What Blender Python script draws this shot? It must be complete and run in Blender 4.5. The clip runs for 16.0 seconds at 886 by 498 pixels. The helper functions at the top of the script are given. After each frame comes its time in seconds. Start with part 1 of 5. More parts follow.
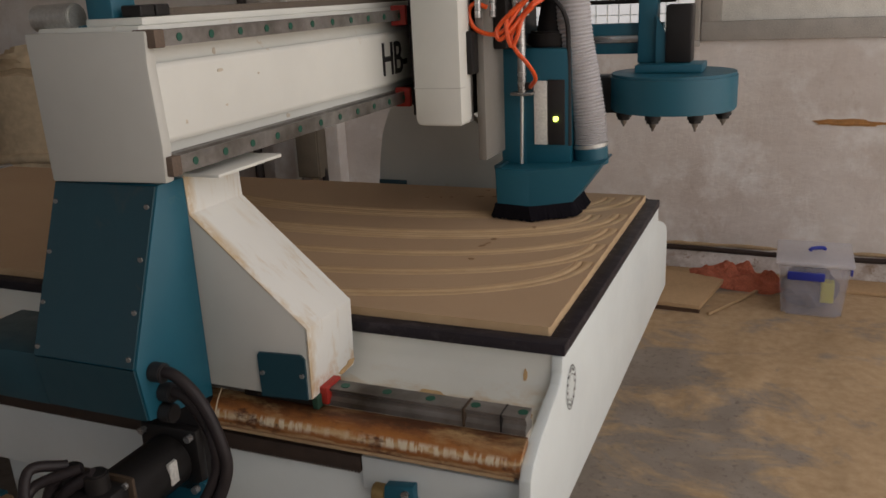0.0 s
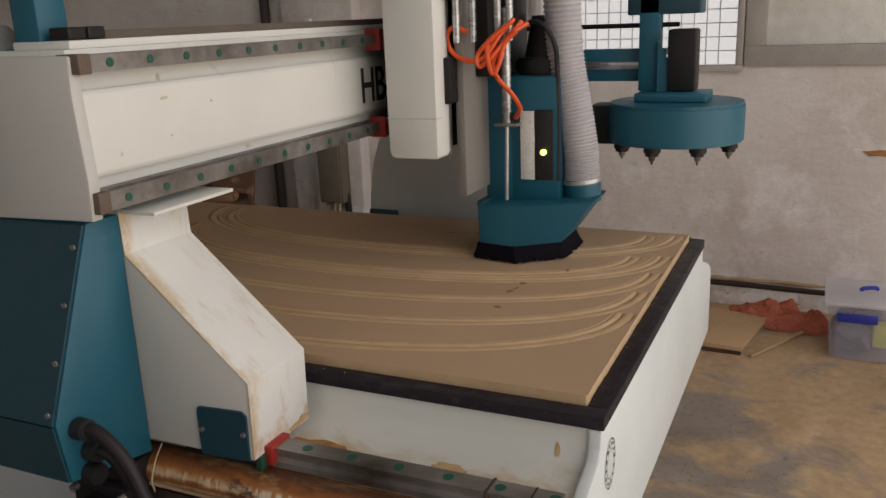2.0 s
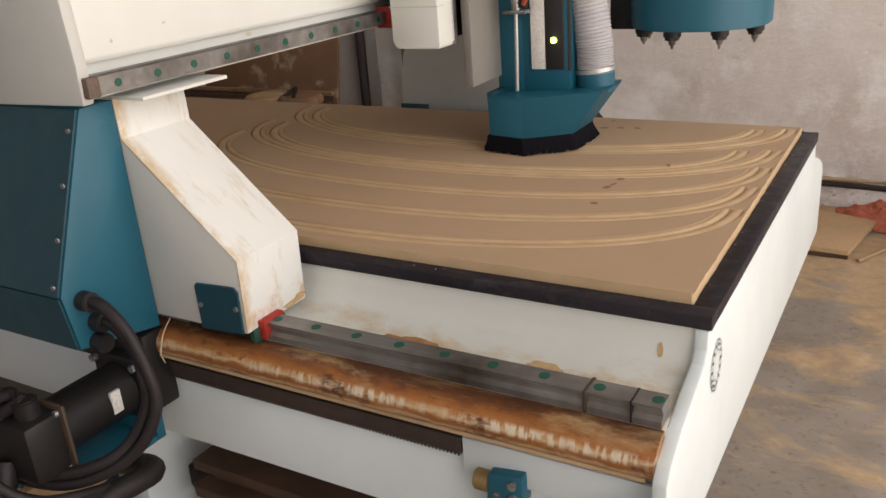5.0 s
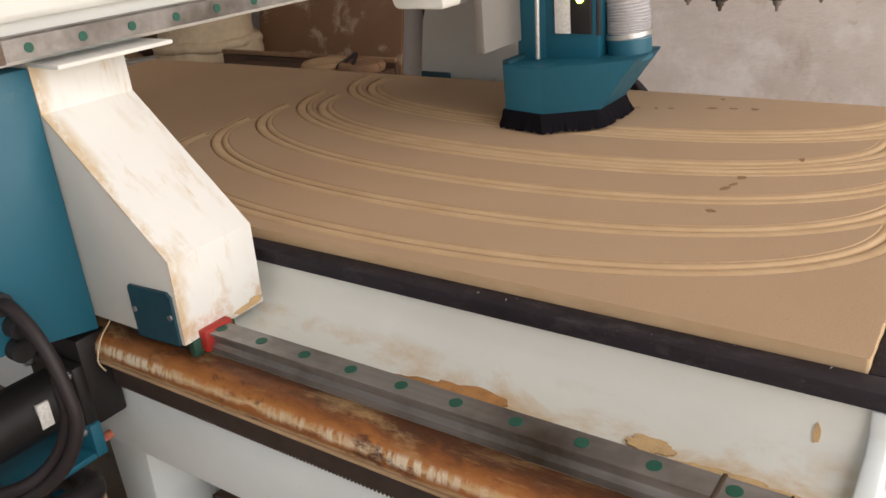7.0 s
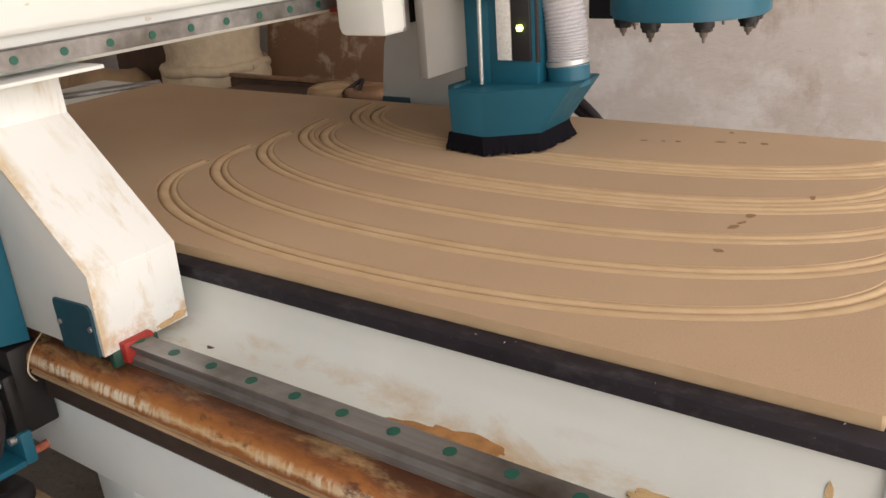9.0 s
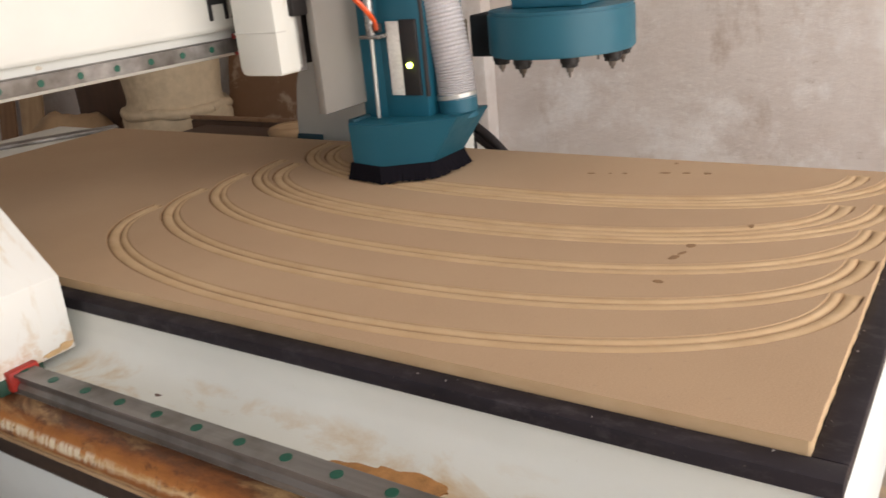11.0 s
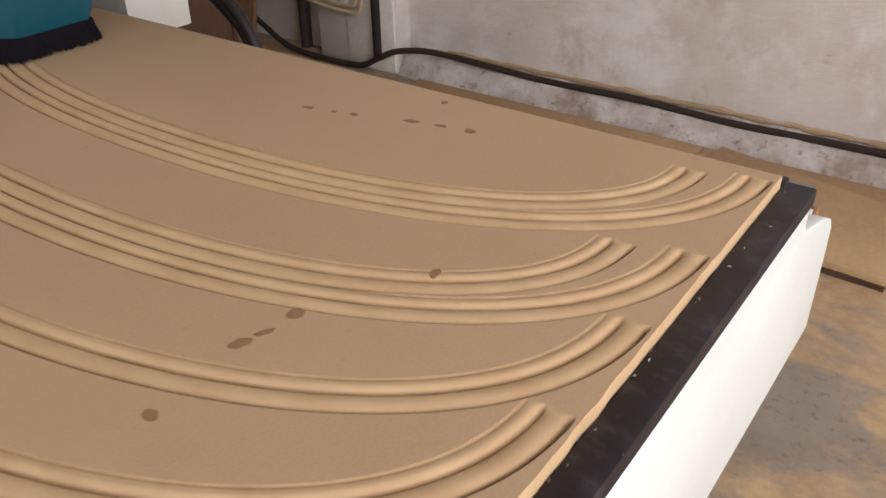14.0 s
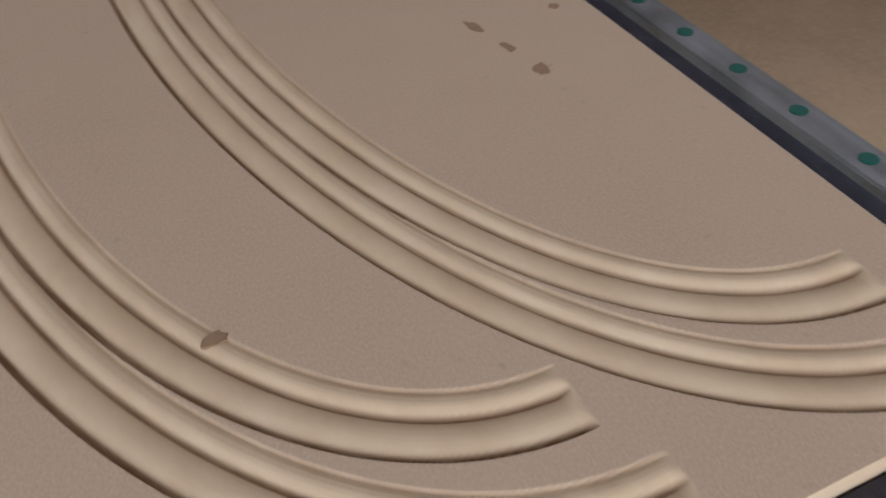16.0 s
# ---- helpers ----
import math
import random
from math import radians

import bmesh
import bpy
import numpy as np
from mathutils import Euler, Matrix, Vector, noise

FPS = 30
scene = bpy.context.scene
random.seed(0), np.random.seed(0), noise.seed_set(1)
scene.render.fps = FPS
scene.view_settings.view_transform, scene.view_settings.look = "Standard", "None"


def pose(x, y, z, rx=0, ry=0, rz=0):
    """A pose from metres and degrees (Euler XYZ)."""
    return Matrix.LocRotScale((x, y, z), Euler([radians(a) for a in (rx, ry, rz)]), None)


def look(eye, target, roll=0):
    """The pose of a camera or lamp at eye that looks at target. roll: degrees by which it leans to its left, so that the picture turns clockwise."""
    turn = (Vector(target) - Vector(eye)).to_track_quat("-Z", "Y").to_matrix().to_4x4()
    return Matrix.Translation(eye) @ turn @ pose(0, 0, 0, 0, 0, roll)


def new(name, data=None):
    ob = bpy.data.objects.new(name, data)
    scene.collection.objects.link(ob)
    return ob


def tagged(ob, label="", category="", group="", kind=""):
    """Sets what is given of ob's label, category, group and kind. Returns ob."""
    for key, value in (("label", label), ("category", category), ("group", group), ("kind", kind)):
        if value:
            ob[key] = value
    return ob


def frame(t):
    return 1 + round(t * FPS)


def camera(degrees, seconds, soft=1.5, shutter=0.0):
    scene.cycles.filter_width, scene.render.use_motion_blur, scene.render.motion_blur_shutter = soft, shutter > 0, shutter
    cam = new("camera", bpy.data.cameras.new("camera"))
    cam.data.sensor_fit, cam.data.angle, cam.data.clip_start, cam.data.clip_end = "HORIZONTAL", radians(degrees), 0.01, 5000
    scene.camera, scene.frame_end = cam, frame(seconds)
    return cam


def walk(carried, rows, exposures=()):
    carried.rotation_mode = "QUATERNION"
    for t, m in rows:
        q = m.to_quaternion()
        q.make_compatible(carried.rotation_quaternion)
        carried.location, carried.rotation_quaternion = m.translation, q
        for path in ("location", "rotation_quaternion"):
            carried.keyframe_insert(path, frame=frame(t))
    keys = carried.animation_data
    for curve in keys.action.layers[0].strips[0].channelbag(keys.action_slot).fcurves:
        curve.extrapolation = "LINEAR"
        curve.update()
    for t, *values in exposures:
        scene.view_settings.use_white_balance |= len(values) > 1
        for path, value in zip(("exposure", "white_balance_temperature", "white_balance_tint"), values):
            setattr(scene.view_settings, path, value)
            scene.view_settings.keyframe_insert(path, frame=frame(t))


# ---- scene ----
cam = camera(55.6, 16.0, shutter=0.35)
EXPO = ((0, -0.97, 6950, 13), (0.5, -0.85, 6950, 13), (1.5, -0.78, 6950, 13), (2, -0.72, 6950, 13), (3, -0.25, 6950, 13), (3.5, -0.15, 6950, 13), (4.5, -0.05, 6950, 13), (7.5, 0.31, 6950, 13), (8, 0.33, 6950, 13), (10.5, 0.38, 6950, 13), (11, 0.38, 6950, 13), (12.5, 0.43, 6700, 13), (13, 0.45, 6700, 13), (13.5, 0.33, 6700, 13), (14, 0.22, 6700, 13), (14.5, 0.25, 6600, 13), (15, 0.15, 6300, 12), (15.5, 0.08, 5750, 11), (16, 0.06, 5250, 9))
PATH = [
    (0, (0.37, -1.33, 1.389), (-0.38, 0.43, 0.807), -2.7),
    (0.5, (0.286, -1.261, 1.384), (-0.442, 0.517, 0.828), -1.4),
    (1, (0.233, -1.207, 1.38), (-0.448, 0.589, 0.823), -0.8),
    (1.5, (0.264, -1.174, 1.38), (-0.49, 0.599, 0.842), -0.8),
    (2, (0.304, -1.155, 1.388), (-0.508, 0.593, 0.853), -2.3),
    (2.5, (0.314, -1.16, 1.395), (-0.444, 0.597, 0.813), -2.3),
    (3, (0.303, -1.154, 1.379), (-0.519, 0.574, 0.798), -3.1),
    (3.5, (0.311, -1.142, 1.365), (-0.54, 0.572, 0.785), -3.7),
    (4, (0.308, -1.159, 1.372), (-0.558, 0.515, 0.705), -3.2),
    (4.5, (0.297, -1.148, 1.361), (-0.622, 0.477, 0.643), -3.8),
    (7, (0.089, -0.836, 1.298), (-0.998, 0.642, 0.503), -5.0),
    (7.5, (0.085, -0.786, 1.29), (-1.031, 0.642, 0.445), -5.5),
    (8, (0.075, -0.793, 1.292), (-1.008, 0.683, 0.487), -4.7),
    (10.5, (0.088, -0.793, 1.312), (-1.064, 0.685, 0.615), -4.6),
    (11, (0.118, -0.774, 1.311), (-0.953, 0.774, 0.634), -5.5),
    (11.5, (0.130, -0.760, 1.308), (-0.875, 0.832, 0.634), -5.2),
    (12, (0.17, -0.737, 1.314), (-0.734, 0.897, 0.598), -4.3),
    (12.5, (0.148, -0.522, 1.289), (-0.548, 1.185, 0.511), -2.4),
    (13, (0.143, -0.299, 1.29), (-0.553, 1.381, 0.456), -1.0),
    (13.5, (0.183, -0.071, 1.277), (-0.642, 1.497, 0.349), -0.5),
    (14, (0.196, 0.08, 1.26), (-0.815, 1.454, 0.215), -1.2),
    (14.5, (0.131, 0.262, 1.199), (-0.877, 1.623, 0.134), 1.2),
    (15, (0.099, 0.397, 1.183), (-0.871, 1.573, -0.112), 2.2),
    (15.5, (0.118, 0.524, 1.164), (-1.07, 1.459, -0.146), 0.4),
    (16, (0.114, 0.605, 1.157), (-1.225, 1.222, -0.194), -1.2),
]
walk(cam, [(t, look(e, g, r)) for t, e, g, r in PATH], exposures=EXPO)

# ---------------------------------------------------------------- world and light
FZ = 0.05          # floor level
ZB = 0.82          # top of the board on the bed
YW = 2.8           # inner face of the far wall

world = bpy.data.worlds.new("sky")
scene.world = world
world.use_nodes = True
wn = world.node_tree.nodes
sky = wn.new("ShaderNodeTexSky")
sky.sky_type = "NISHITA"
sky.sun_disc = False
sky.sun_elevation, sky.sun_rotation = radians(74), radians(105)
world.node_tree.links.new(sky.outputs[0], wn["Background"].inputs[0])
wn["Background"].inputs[1].default_value = 0.12

sun = new("sun", bpy.data.lights.new("sun", "SUN"))
sun.data.energy, sun.data.angle, sun.data.color = 2.0, radians(0.6), (1, 0.95, 0.88)
sun.matrix_world = look((9.4, 2.5, 34), (0, 0, 0))


def opening_lamp(name, eye, target, w, h, watts, colour):
    """The sky's light in a doorway or window opening."""
    lamp = new(name, bpy.data.lights.new(name, "AREA"))
    lamp.data.shape, lamp.data.size, lamp.data.size_y = "RECTANGLE", w, h
    lamp.data.energy, lamp.data.color = watts, colour
    lamp.matrix_world = look(eye, target)
    return lamp


opening_lamp("doorway_light", (2.32, -0.6, 2.0), (0, -0.6, 1.3), 5.4, 3.75, 162, (1.0, 0.948, 0.905))
opening_lamp("rear_window_light", (-1.5, -4.42, 2.3), (-1.5, 0, 1.2), 4.4, 1.5, 15, (0.93, 0.97, 1.0))
# ---------------------------------------------------------------- materials


class Nodes:
    """A small builder of node materials on object coordinates."""

    def __init__(self, name, rough=0.6, metal=0.0):
        self.mat = bpy.data.materials.new(name)
        self.mat.use_nodes = True
        self.t = self.mat.node_tree
        self.b = self.t.nodes["Principled BSDF"]
        self.b.inputs["Roughness"].default_value = rough
        self.b.inputs["Metallic"].default_value = metal
        self.coord = self.t.nodes.new("ShaderNodeTexCoord").outputs["Object"]

    def link(self, a, b):
        self.t.links.new(a, b)

    def stretch(self, scale):
        m = self.t.nodes.new("ShaderNodeMapping")
        m.inputs["Scale"].default_value = scale
        self.link(self.coord, m.inputs["Vector"])
        return m.outputs[0]

    def noise(self, scale, detail=4, rough=0.55, stretch=(1, 1, 1), warp=0.0):
        n = self.t.nodes.new("ShaderNodeTexNoise")
        n.inputs["Scale"].default_value = scale
        n.inputs["Detail"].default_value = detail
        n.inputs["Roughness"].default_value = rough
        n.inputs["Distortion"].default_value = warp
        self.link(self.stretch(stretch), n.inputs["Vector"])
        return n.outputs["Fac"]

    def ramp(self, fac, lo, hi, a=(0, 0, 0), b=(1, 1, 1)):
        r = self.t.nodes.new("ShaderNodeValToRGB")
        r.color_ramp.elements[0].position, r.color_ramp.elements[1].position = lo, hi
        r.color_ramp.elements[0].color, r.color_ramp.elements[1].color = (*a, 1), (*b, 1)
        self.link(fac, r.inputs[0])
        return r.outputs[0]

    def mix(self, fac, a, b, blend="MIX"):
        m = self.t.nodes.new("ShaderNodeMix")
        m.data_type, m.blend_type = "RGBA", blend
        for slot, v in ((0, fac), (6, a), (7, b)):
            if isinstance(v, (int, float)):
                m.inputs[slot].default_value = v
            elif isinstance(v, tuple):
                m.inputs[slot].default_value = (*v, 1)
            else:
                self.link(v, m.inputs[slot])
        return m.outputs[2]

    def colour(self, c):
        if isinstance(c, tuple):
            self.b.inputs["Base Color"].default_value = (*c, 1)
        else:
            self.link(c, self.b.inputs["Base Color"])
        return self

    def rough(self, fac, lo, hi):
        m = self.t.nodes.new("ShaderNodeMapRange")
        m.inputs["To Min"].default_value, m.inputs["To Max"].default_value = lo, hi
        self.link(fac, m.inputs["Value"])
        self.link(m.outputs[0], self.b.inputs["Roughness"])

    def bump(self, height, strength, distance):
        n = self.t.nodes.new("ShaderNodeBump")
        n.inputs["Strength"].default_value, n.inputs["Distance"].default_value = strength, distance
        self.link(height, n.inputs["Height"])
        self.link(n.outputs[0], self.b.inputs["Normal"])


def plain(name, c, rough=0.5, metal=0.0, vary=0.25, scale=14.0, bump=0.15, gloss=0.5):
    """One colour with wear at two scales."""
    n = Nodes(name, rough, metal)
    n.b.inputs["Specular IOR Level"].default_value = gloss
    dark = tuple(v * (1 - vary) for v in c)
    big = n.ramp(n.noise(scale), 0.3, 0.7, dark, c)
    fine = n.noise(scale * 14, 3)
    n.colour(n.mix(n.ramp(fine, 0.35, 0.8), big, tuple(min(1, v * (1 + vary * 0.5)) for v in c)))
    n.rough(fine, max(0.05, rough - 0.1), min(1, rough + 0.12))
    n.bump(fine, bump, 0.002)
    return n.mat


def paint(name, c, stain, amount, rough=0.42, stretch=(1, 1, 1)):
    """Enamel on sheet steel with orange peel, grime and stains."""
    n = Nodes(name, rough)
    grime = n.ramp(n.noise(3.5, 6), 0.35, 0.75)
    body = n.mix(grime, c, tuple(v * 0.88 for v in c))
    spots = n.ramp(n.noise(9, 8, 0.62, stretch, 0.6), 0.68 - amount * 0.34, 0.78 - amount * 0.34)
    soft = n.ramp(n.noise(5, 5, 0.6, stretch), 0.5, 0.8, (0, 0, 0), (amount, amount, amount))
    body = n.mix(soft, body, tuple(0.55 * a + 0.45 * b for a, b in zip(c, stain)))
    n.colour(n.mix(spots, body, stain))
    n.rough(n.noise(30, 4), rough - 0.08, rough + 0.2)
    n.bump(n.noise(260, 2), 0.08, 0.001)
    return n.mat


def steel(name, c, rough=0.35):
    n = Nodes(name, rough, 0.7)
    long_scratch = n.noise(40, 5, 0.6, (0.05, 1, 1))
    n.colour(n.mix(n.ramp(n.noise(8, 5), 0.4, 0.75), n.ramp(long_scratch, 0.3, 0.7, tuple(v * 0.6 for v in c), c), (0.09, 0.075, 0.06)))
    n.rough(long_scratch, rough - 0.1, rough + 0.2)
    n.bump(long_scratch, 0.1, 0.001)
    return n.mat


def rusty(name, low, high):
    """A rusted trough: bands of rust and painted highlights along it, broken by noise."""
    n = Nodes(name, 0.6)
    sep = n.t.nodes.new("ShaderNodeSeparateXYZ")
    n.link(n.coord, sep.inputs[0])
    span = n.t.nodes.new("ShaderNodeMapRange")
    span.inputs["From Min"].default_value, span.inputs["From Max"].default_value = low, high
    n.link(sep.outputs[2], span.inputs["Value"])
    ripple = n.t.nodes.new("ShaderNodeMath")
    ripple.operation = "MULTIPLY_ADD"
    ripple.inputs[1].default_value = 0.46
    n.link(n.noise(36, 10, 0.75, (0.35, 1, 1), 0.2), ripple.inputs[0])
    lift = n.t.nodes.new("ShaderNodeMath")
    lift.operation = "SUBTRACT"
    lift.inputs[1].default_value = 0.23
    n.link(span.outputs[0], lift.inputs[0])
    n.link(lift.outputs[0], ripple.inputs[2])
    r = n.t.nodes.new("ShaderNodeValToRGB")
    # the pale stops paint highlights between the rust browns
    stops = ((0.08, (0.10, 0.035, 0.015)), (0.26, (0.24, 0.09, 0.028)), (0.36, (0.52, 0.36, 0.20)), (0.43, (0.30, 0.11, 0.028)), (0.52, (0.32, 0.115, 0.030)), (0.60, (0.58, 0.41, 0.23)), (0.66, (0.50, 0.29, 0.12)), (0.71, (0.42, 0.165, 0.040)), (0.80, (0.33, 0.125, 0.032)), (0.90, (0.20, 0.07, 0.02)), (0.99, (0.085, 0.032, 0.014)))
    e = r.color_ramp.elements
    e[0].position, e[0].color = stops[0][0], (*stops[0][1], 1)
    e[1].position, e[1].color = stops[-1][0], (*stops[-1][1], 1)
    for p, c in stops[1:-1]:
        e.new(p).color = (*c, 1)
    n.link(ripple.outputs[0], r.inputs[0])
    # white ticks along the middle, painted as glossy highlights
    tick = n.ramp(n.noise(95, 3, 0.5, (1, 0.22, 0.22)), 0.44, 0.51)
    clump = n.ramp(n.noise(6, 6, 0.65, (1, 0.3, 0.3)), 0.43, 0.56)
    mid = n.t.nodes.new("ShaderNodeValToRGB")
    m = mid.color_ramp.elements
    m[0].position, m[0].color, m[1].position, m[1].color = 0.48, (0, 0, 0, 1), 0.76, (0, 0, 0, 1)
    m.new(0.56).color = (1, 1, 1, 1)
    m.new(0.69).color = (1, 1, 1, 1)
    n.link(span.outputs[0], mid.inputs[0])
    mask = n.mix(1.0, n.mix(1.0, tick, clump, "MULTIPLY"), mid.outputs[0], "MULTIPLY")
    c = n.mix(mask, r.outputs[0], (0.70, 0.62, 0.47))
    c = n.mix(n.ramp(n.noise(7, 9, 0.7, (0.5, 1.6, 1.6), 0.5), 0.52, 0.66, (0, 0, 0), (0.7, 0.7, 0.7)), c, (0.58, 0.39, 0.19))
    n.colour(n.mix(n.ramp(n.noise(24, 8, 0.7, (0.5, 1, 1)), 0.54, 0.63), c, (0.10, 0.035, 0.014)))
    n.rough(n.noise(30, 4), 0.28, 0.62)
    n.bump(n.noise(70, 6, 0.6, (0.4, 1, 1)), 0.4, 0.003)
    return n.mat


def mdf(name):
    """Fibreboard: a tan skin, and the yellower core where it has been cut."""
    n = Nodes(name, 0.8)
    n.b.inputs["Specular IOR Level"].default_value = 0.3
    cloud = n.ramp(n.noise(2.6, 6), 0.3, 0.72, (0.400, 0.269, 0.165), (0.470, 0.329, 0.206))
    fibre = n.noise(640, 3, 0.6, (0.6, 1, 1))
    c = n.mix(n.ramp(fibre, 0.35, 0.75), cloud, (0.505, 0.356, 0.230))
    c = n.mix(n.ramp(n.noise(90, 4), 0.66, 0.8), c, (0.365, 0.252, 0.178))
    core = n.ramp(n.noise(22, 7, 0.6, (0.5, 1, 1)), 0.3, 0.7, (0.505, 0.345, 0.196), (0.60, 0.432, 0.262))
    where = n.t.nodes.new("ShaderNodeAttribute")
    where.attribute_name = "cut"
    # brown mixed into the groove bottoms paints their shade
    shaded = n.t.nodes.new("ShaderNodeAttribute")
    shaded.attribute_name = "groove_shade"
    patchy = n.mix(1.0, shaded.outputs["Color"], n.ramp(n.noise(16, 6), 0.3, 0.6, (0.6, 0.6, 0.6)), "MULTIPLY")
    n.colour(n.mix(patchy, n.mix(where.outputs["Fac"], c, core), (0.20, 0.10, 0.042)))
    n.bump(fibre, 0.03, 0.0005)
    return n.mat


def worn_black(name):
    """Black laminate scuffed grey and powdered with fine dust."""
    n = Nodes(name, 0.6)
    n.b.inputs["Specular IOR Level"].default_value = 0.3
    body = n.ramp(n.noise(9, 6), 0.3, 0.7, (0.009, 0.007, 0.010), (0.020, 0.016, 0.022))
    scuff = n.mix(n.ramp(n.noise(38, 8, 0.7, (0.6, 1, 1)), 0.52, 0.70), body, (0.045, 0.038, 0.044))
    n.colour(n.mix(n.ramp(n.noise(120, 6, 0.75), 0.64, 0.74), scuff, (0.13, 0.105, 0.09)))
    n.rough(n.noise(30, 5), 0.42, 0.75)
    n.bump(n.noise(200, 3), 0.08, 0.001)
    return n.mat


def ledge_paint(name, c, rust, low, high):
    """Cream enamel whose ledge carries a ragged wash of rust along the rail."""
    n = Nodes(name, 0.42)
    sep = n.t.nodes.new("ShaderNodeSeparateXYZ")
    n.link(n.coord, sep.inputs[0])
    span = n.t.nodes.new("ShaderNodeMapRange")
    span.inputs["From Min"].default_value, span.inputs["From Max"].default_value = high, low
    n.link(sep.outputs[2], span.inputs["Value"])
    body = n.mix(n.ramp(n.noise(3.5, 6), 0.35, 0.75), c, tuple(v * 0.9 for v in c))
    body = n.mix(n.ramp(n.noise(6, 6, 0.65, (0.35, 1, 1)), 0.52, 0.72, (0, 0, 0), (0.35, 0.35, 0.35)), body, (0.60, 0.53, 0.40))
    ragged = n.mix(1.0, n.ramp(n.noise(7.5, 9, 0.66, (0.55, 1, 1), 0.4), 0.45, 0.60), span.outputs[0], "MULTIPLY")
    body = n.mix(n.ramp(ragged, 0.12, 0.8, (0, 0, 0), (0.8, 0.8, 0.8)), body, rust)
    dirt = n.ramp(n.noise(60, 8, 0.72), 0.68, 0.75, (0, 0, 0), (0.6, 0.6, 0.6))
    n.colour(n.mix(dirt, body, (0.30, 0.22, 0.14)))
    n.rough(n.noise(30, 4), 0.34, 0.6)
    n.bump(n.noise(260, 2), 0.08, 0.001)
    return n.mat


def rubbed_paint(name, c, rust, edge):
    """Cream enamel rubbed through to brown along one folded edge and in long streaks."""
    n = Nodes(name, 0.42)
    sep = n.t.nodes.new("ShaderNodeSeparateXYZ")
    n.link(n.coord, sep.inputs[0])
    near = n.t.nodes.new("ShaderNodeMapRange")
    near.inputs["From Min"].default_value, near.inputs["From Max"].default_value = edge + 0.034, edge
    n.link(sep.outputs[1], near.inputs["Value"])
    low = n.t.nodes.new("ShaderNodeMapRange")
    low.inputs["From Min"].default_value, low.inputs["From Max"].default_value = 0.075, 0.012
    n.link(sep.outputs[2], low.inputs["Value"])
    body = n.mix(n.ramp(n.noise(4, 6), 0.35, 0.75), c, tuple(v * 0.93 for v in c))
    streak = n.ramp(n.noise(10, 9, 0.68, (0.45, 2.0, 0.45), 0.3), 0.53, 0.63, (0, 0, 0), (0.75, 0.75, 0.75))
    blot = n.ramp(n.noise(6, 4, 0.5), 0.43, 0.58)
    body = n.mix(n.mix(1.0, streak, blot, "MULTIPLY"), body, rust)
    frayed = n.mix(1.0, n.ramp(n.noise(17, 9, 0.7, (0.5, 1, 0.5)), 0.38, 0.58), near.outputs[0], "MULTIPLY")
    body = n.mix(n.ramp(frayed, 0.15, 0.7, (0, 0, 0), (0.85, 0.85, 0.85)), body, rust)
    foot = n.mix(1.0, n.ramp(n.noise(24, 8, 0.7), 0.44, 0.62), low.outputs[0], "MULTIPLY")
    n.colour(n.mix(n.ramp(foot, 0.1, 0.7, (0, 0, 0), (0.7, 0.7, 0.7)), body, (0.52, 0.33, 0.16)))
    n.rough(n.noise(30, 4), 0.34, 0.6)
    n.bump(n.noise(260, 2), 0.08, 0.001)
    return n.mat


def plaster(name):
    """Old whitewashed plaster with damp, scuffs and pits."""
    n = Nodes(name, 0.9)
    base = n.ramp(n.noise(1.3, 8, 0.62, (1, 1, 1), 0.25), 0.32, 0.68, (0.57, 0.505, 0.465), (0.77, 0.735, 0.71))
    worn = n.mix(n.ramp(n.noise(3.4, 10, 0.66), 0.50, 0.64), base, (0.79, 0.772, 0.76))
    damp = n.mix(n.ramp(n.noise(2.1, 10, 0.7, (1, 1, 0.6)), 0.57, 0.70), worn, (0.47, 0.385, 0.325))
    scuff = n.mix(n.ramp(n.noise(9, 10, 0.74, (0.8, 1, 1.3)), 0.63, 0.74), damp, (0.40, 0.32, 0.26))
    n.colour(n.mix(n.ramp(n.noise(34, 6, 0.7), 0.70, 0.78), scuff, (0.33, 0.265, 0.21)))
    n.bump(n.noise(11, 11, 0.7), 0.6, 0.014)
    return n.mat


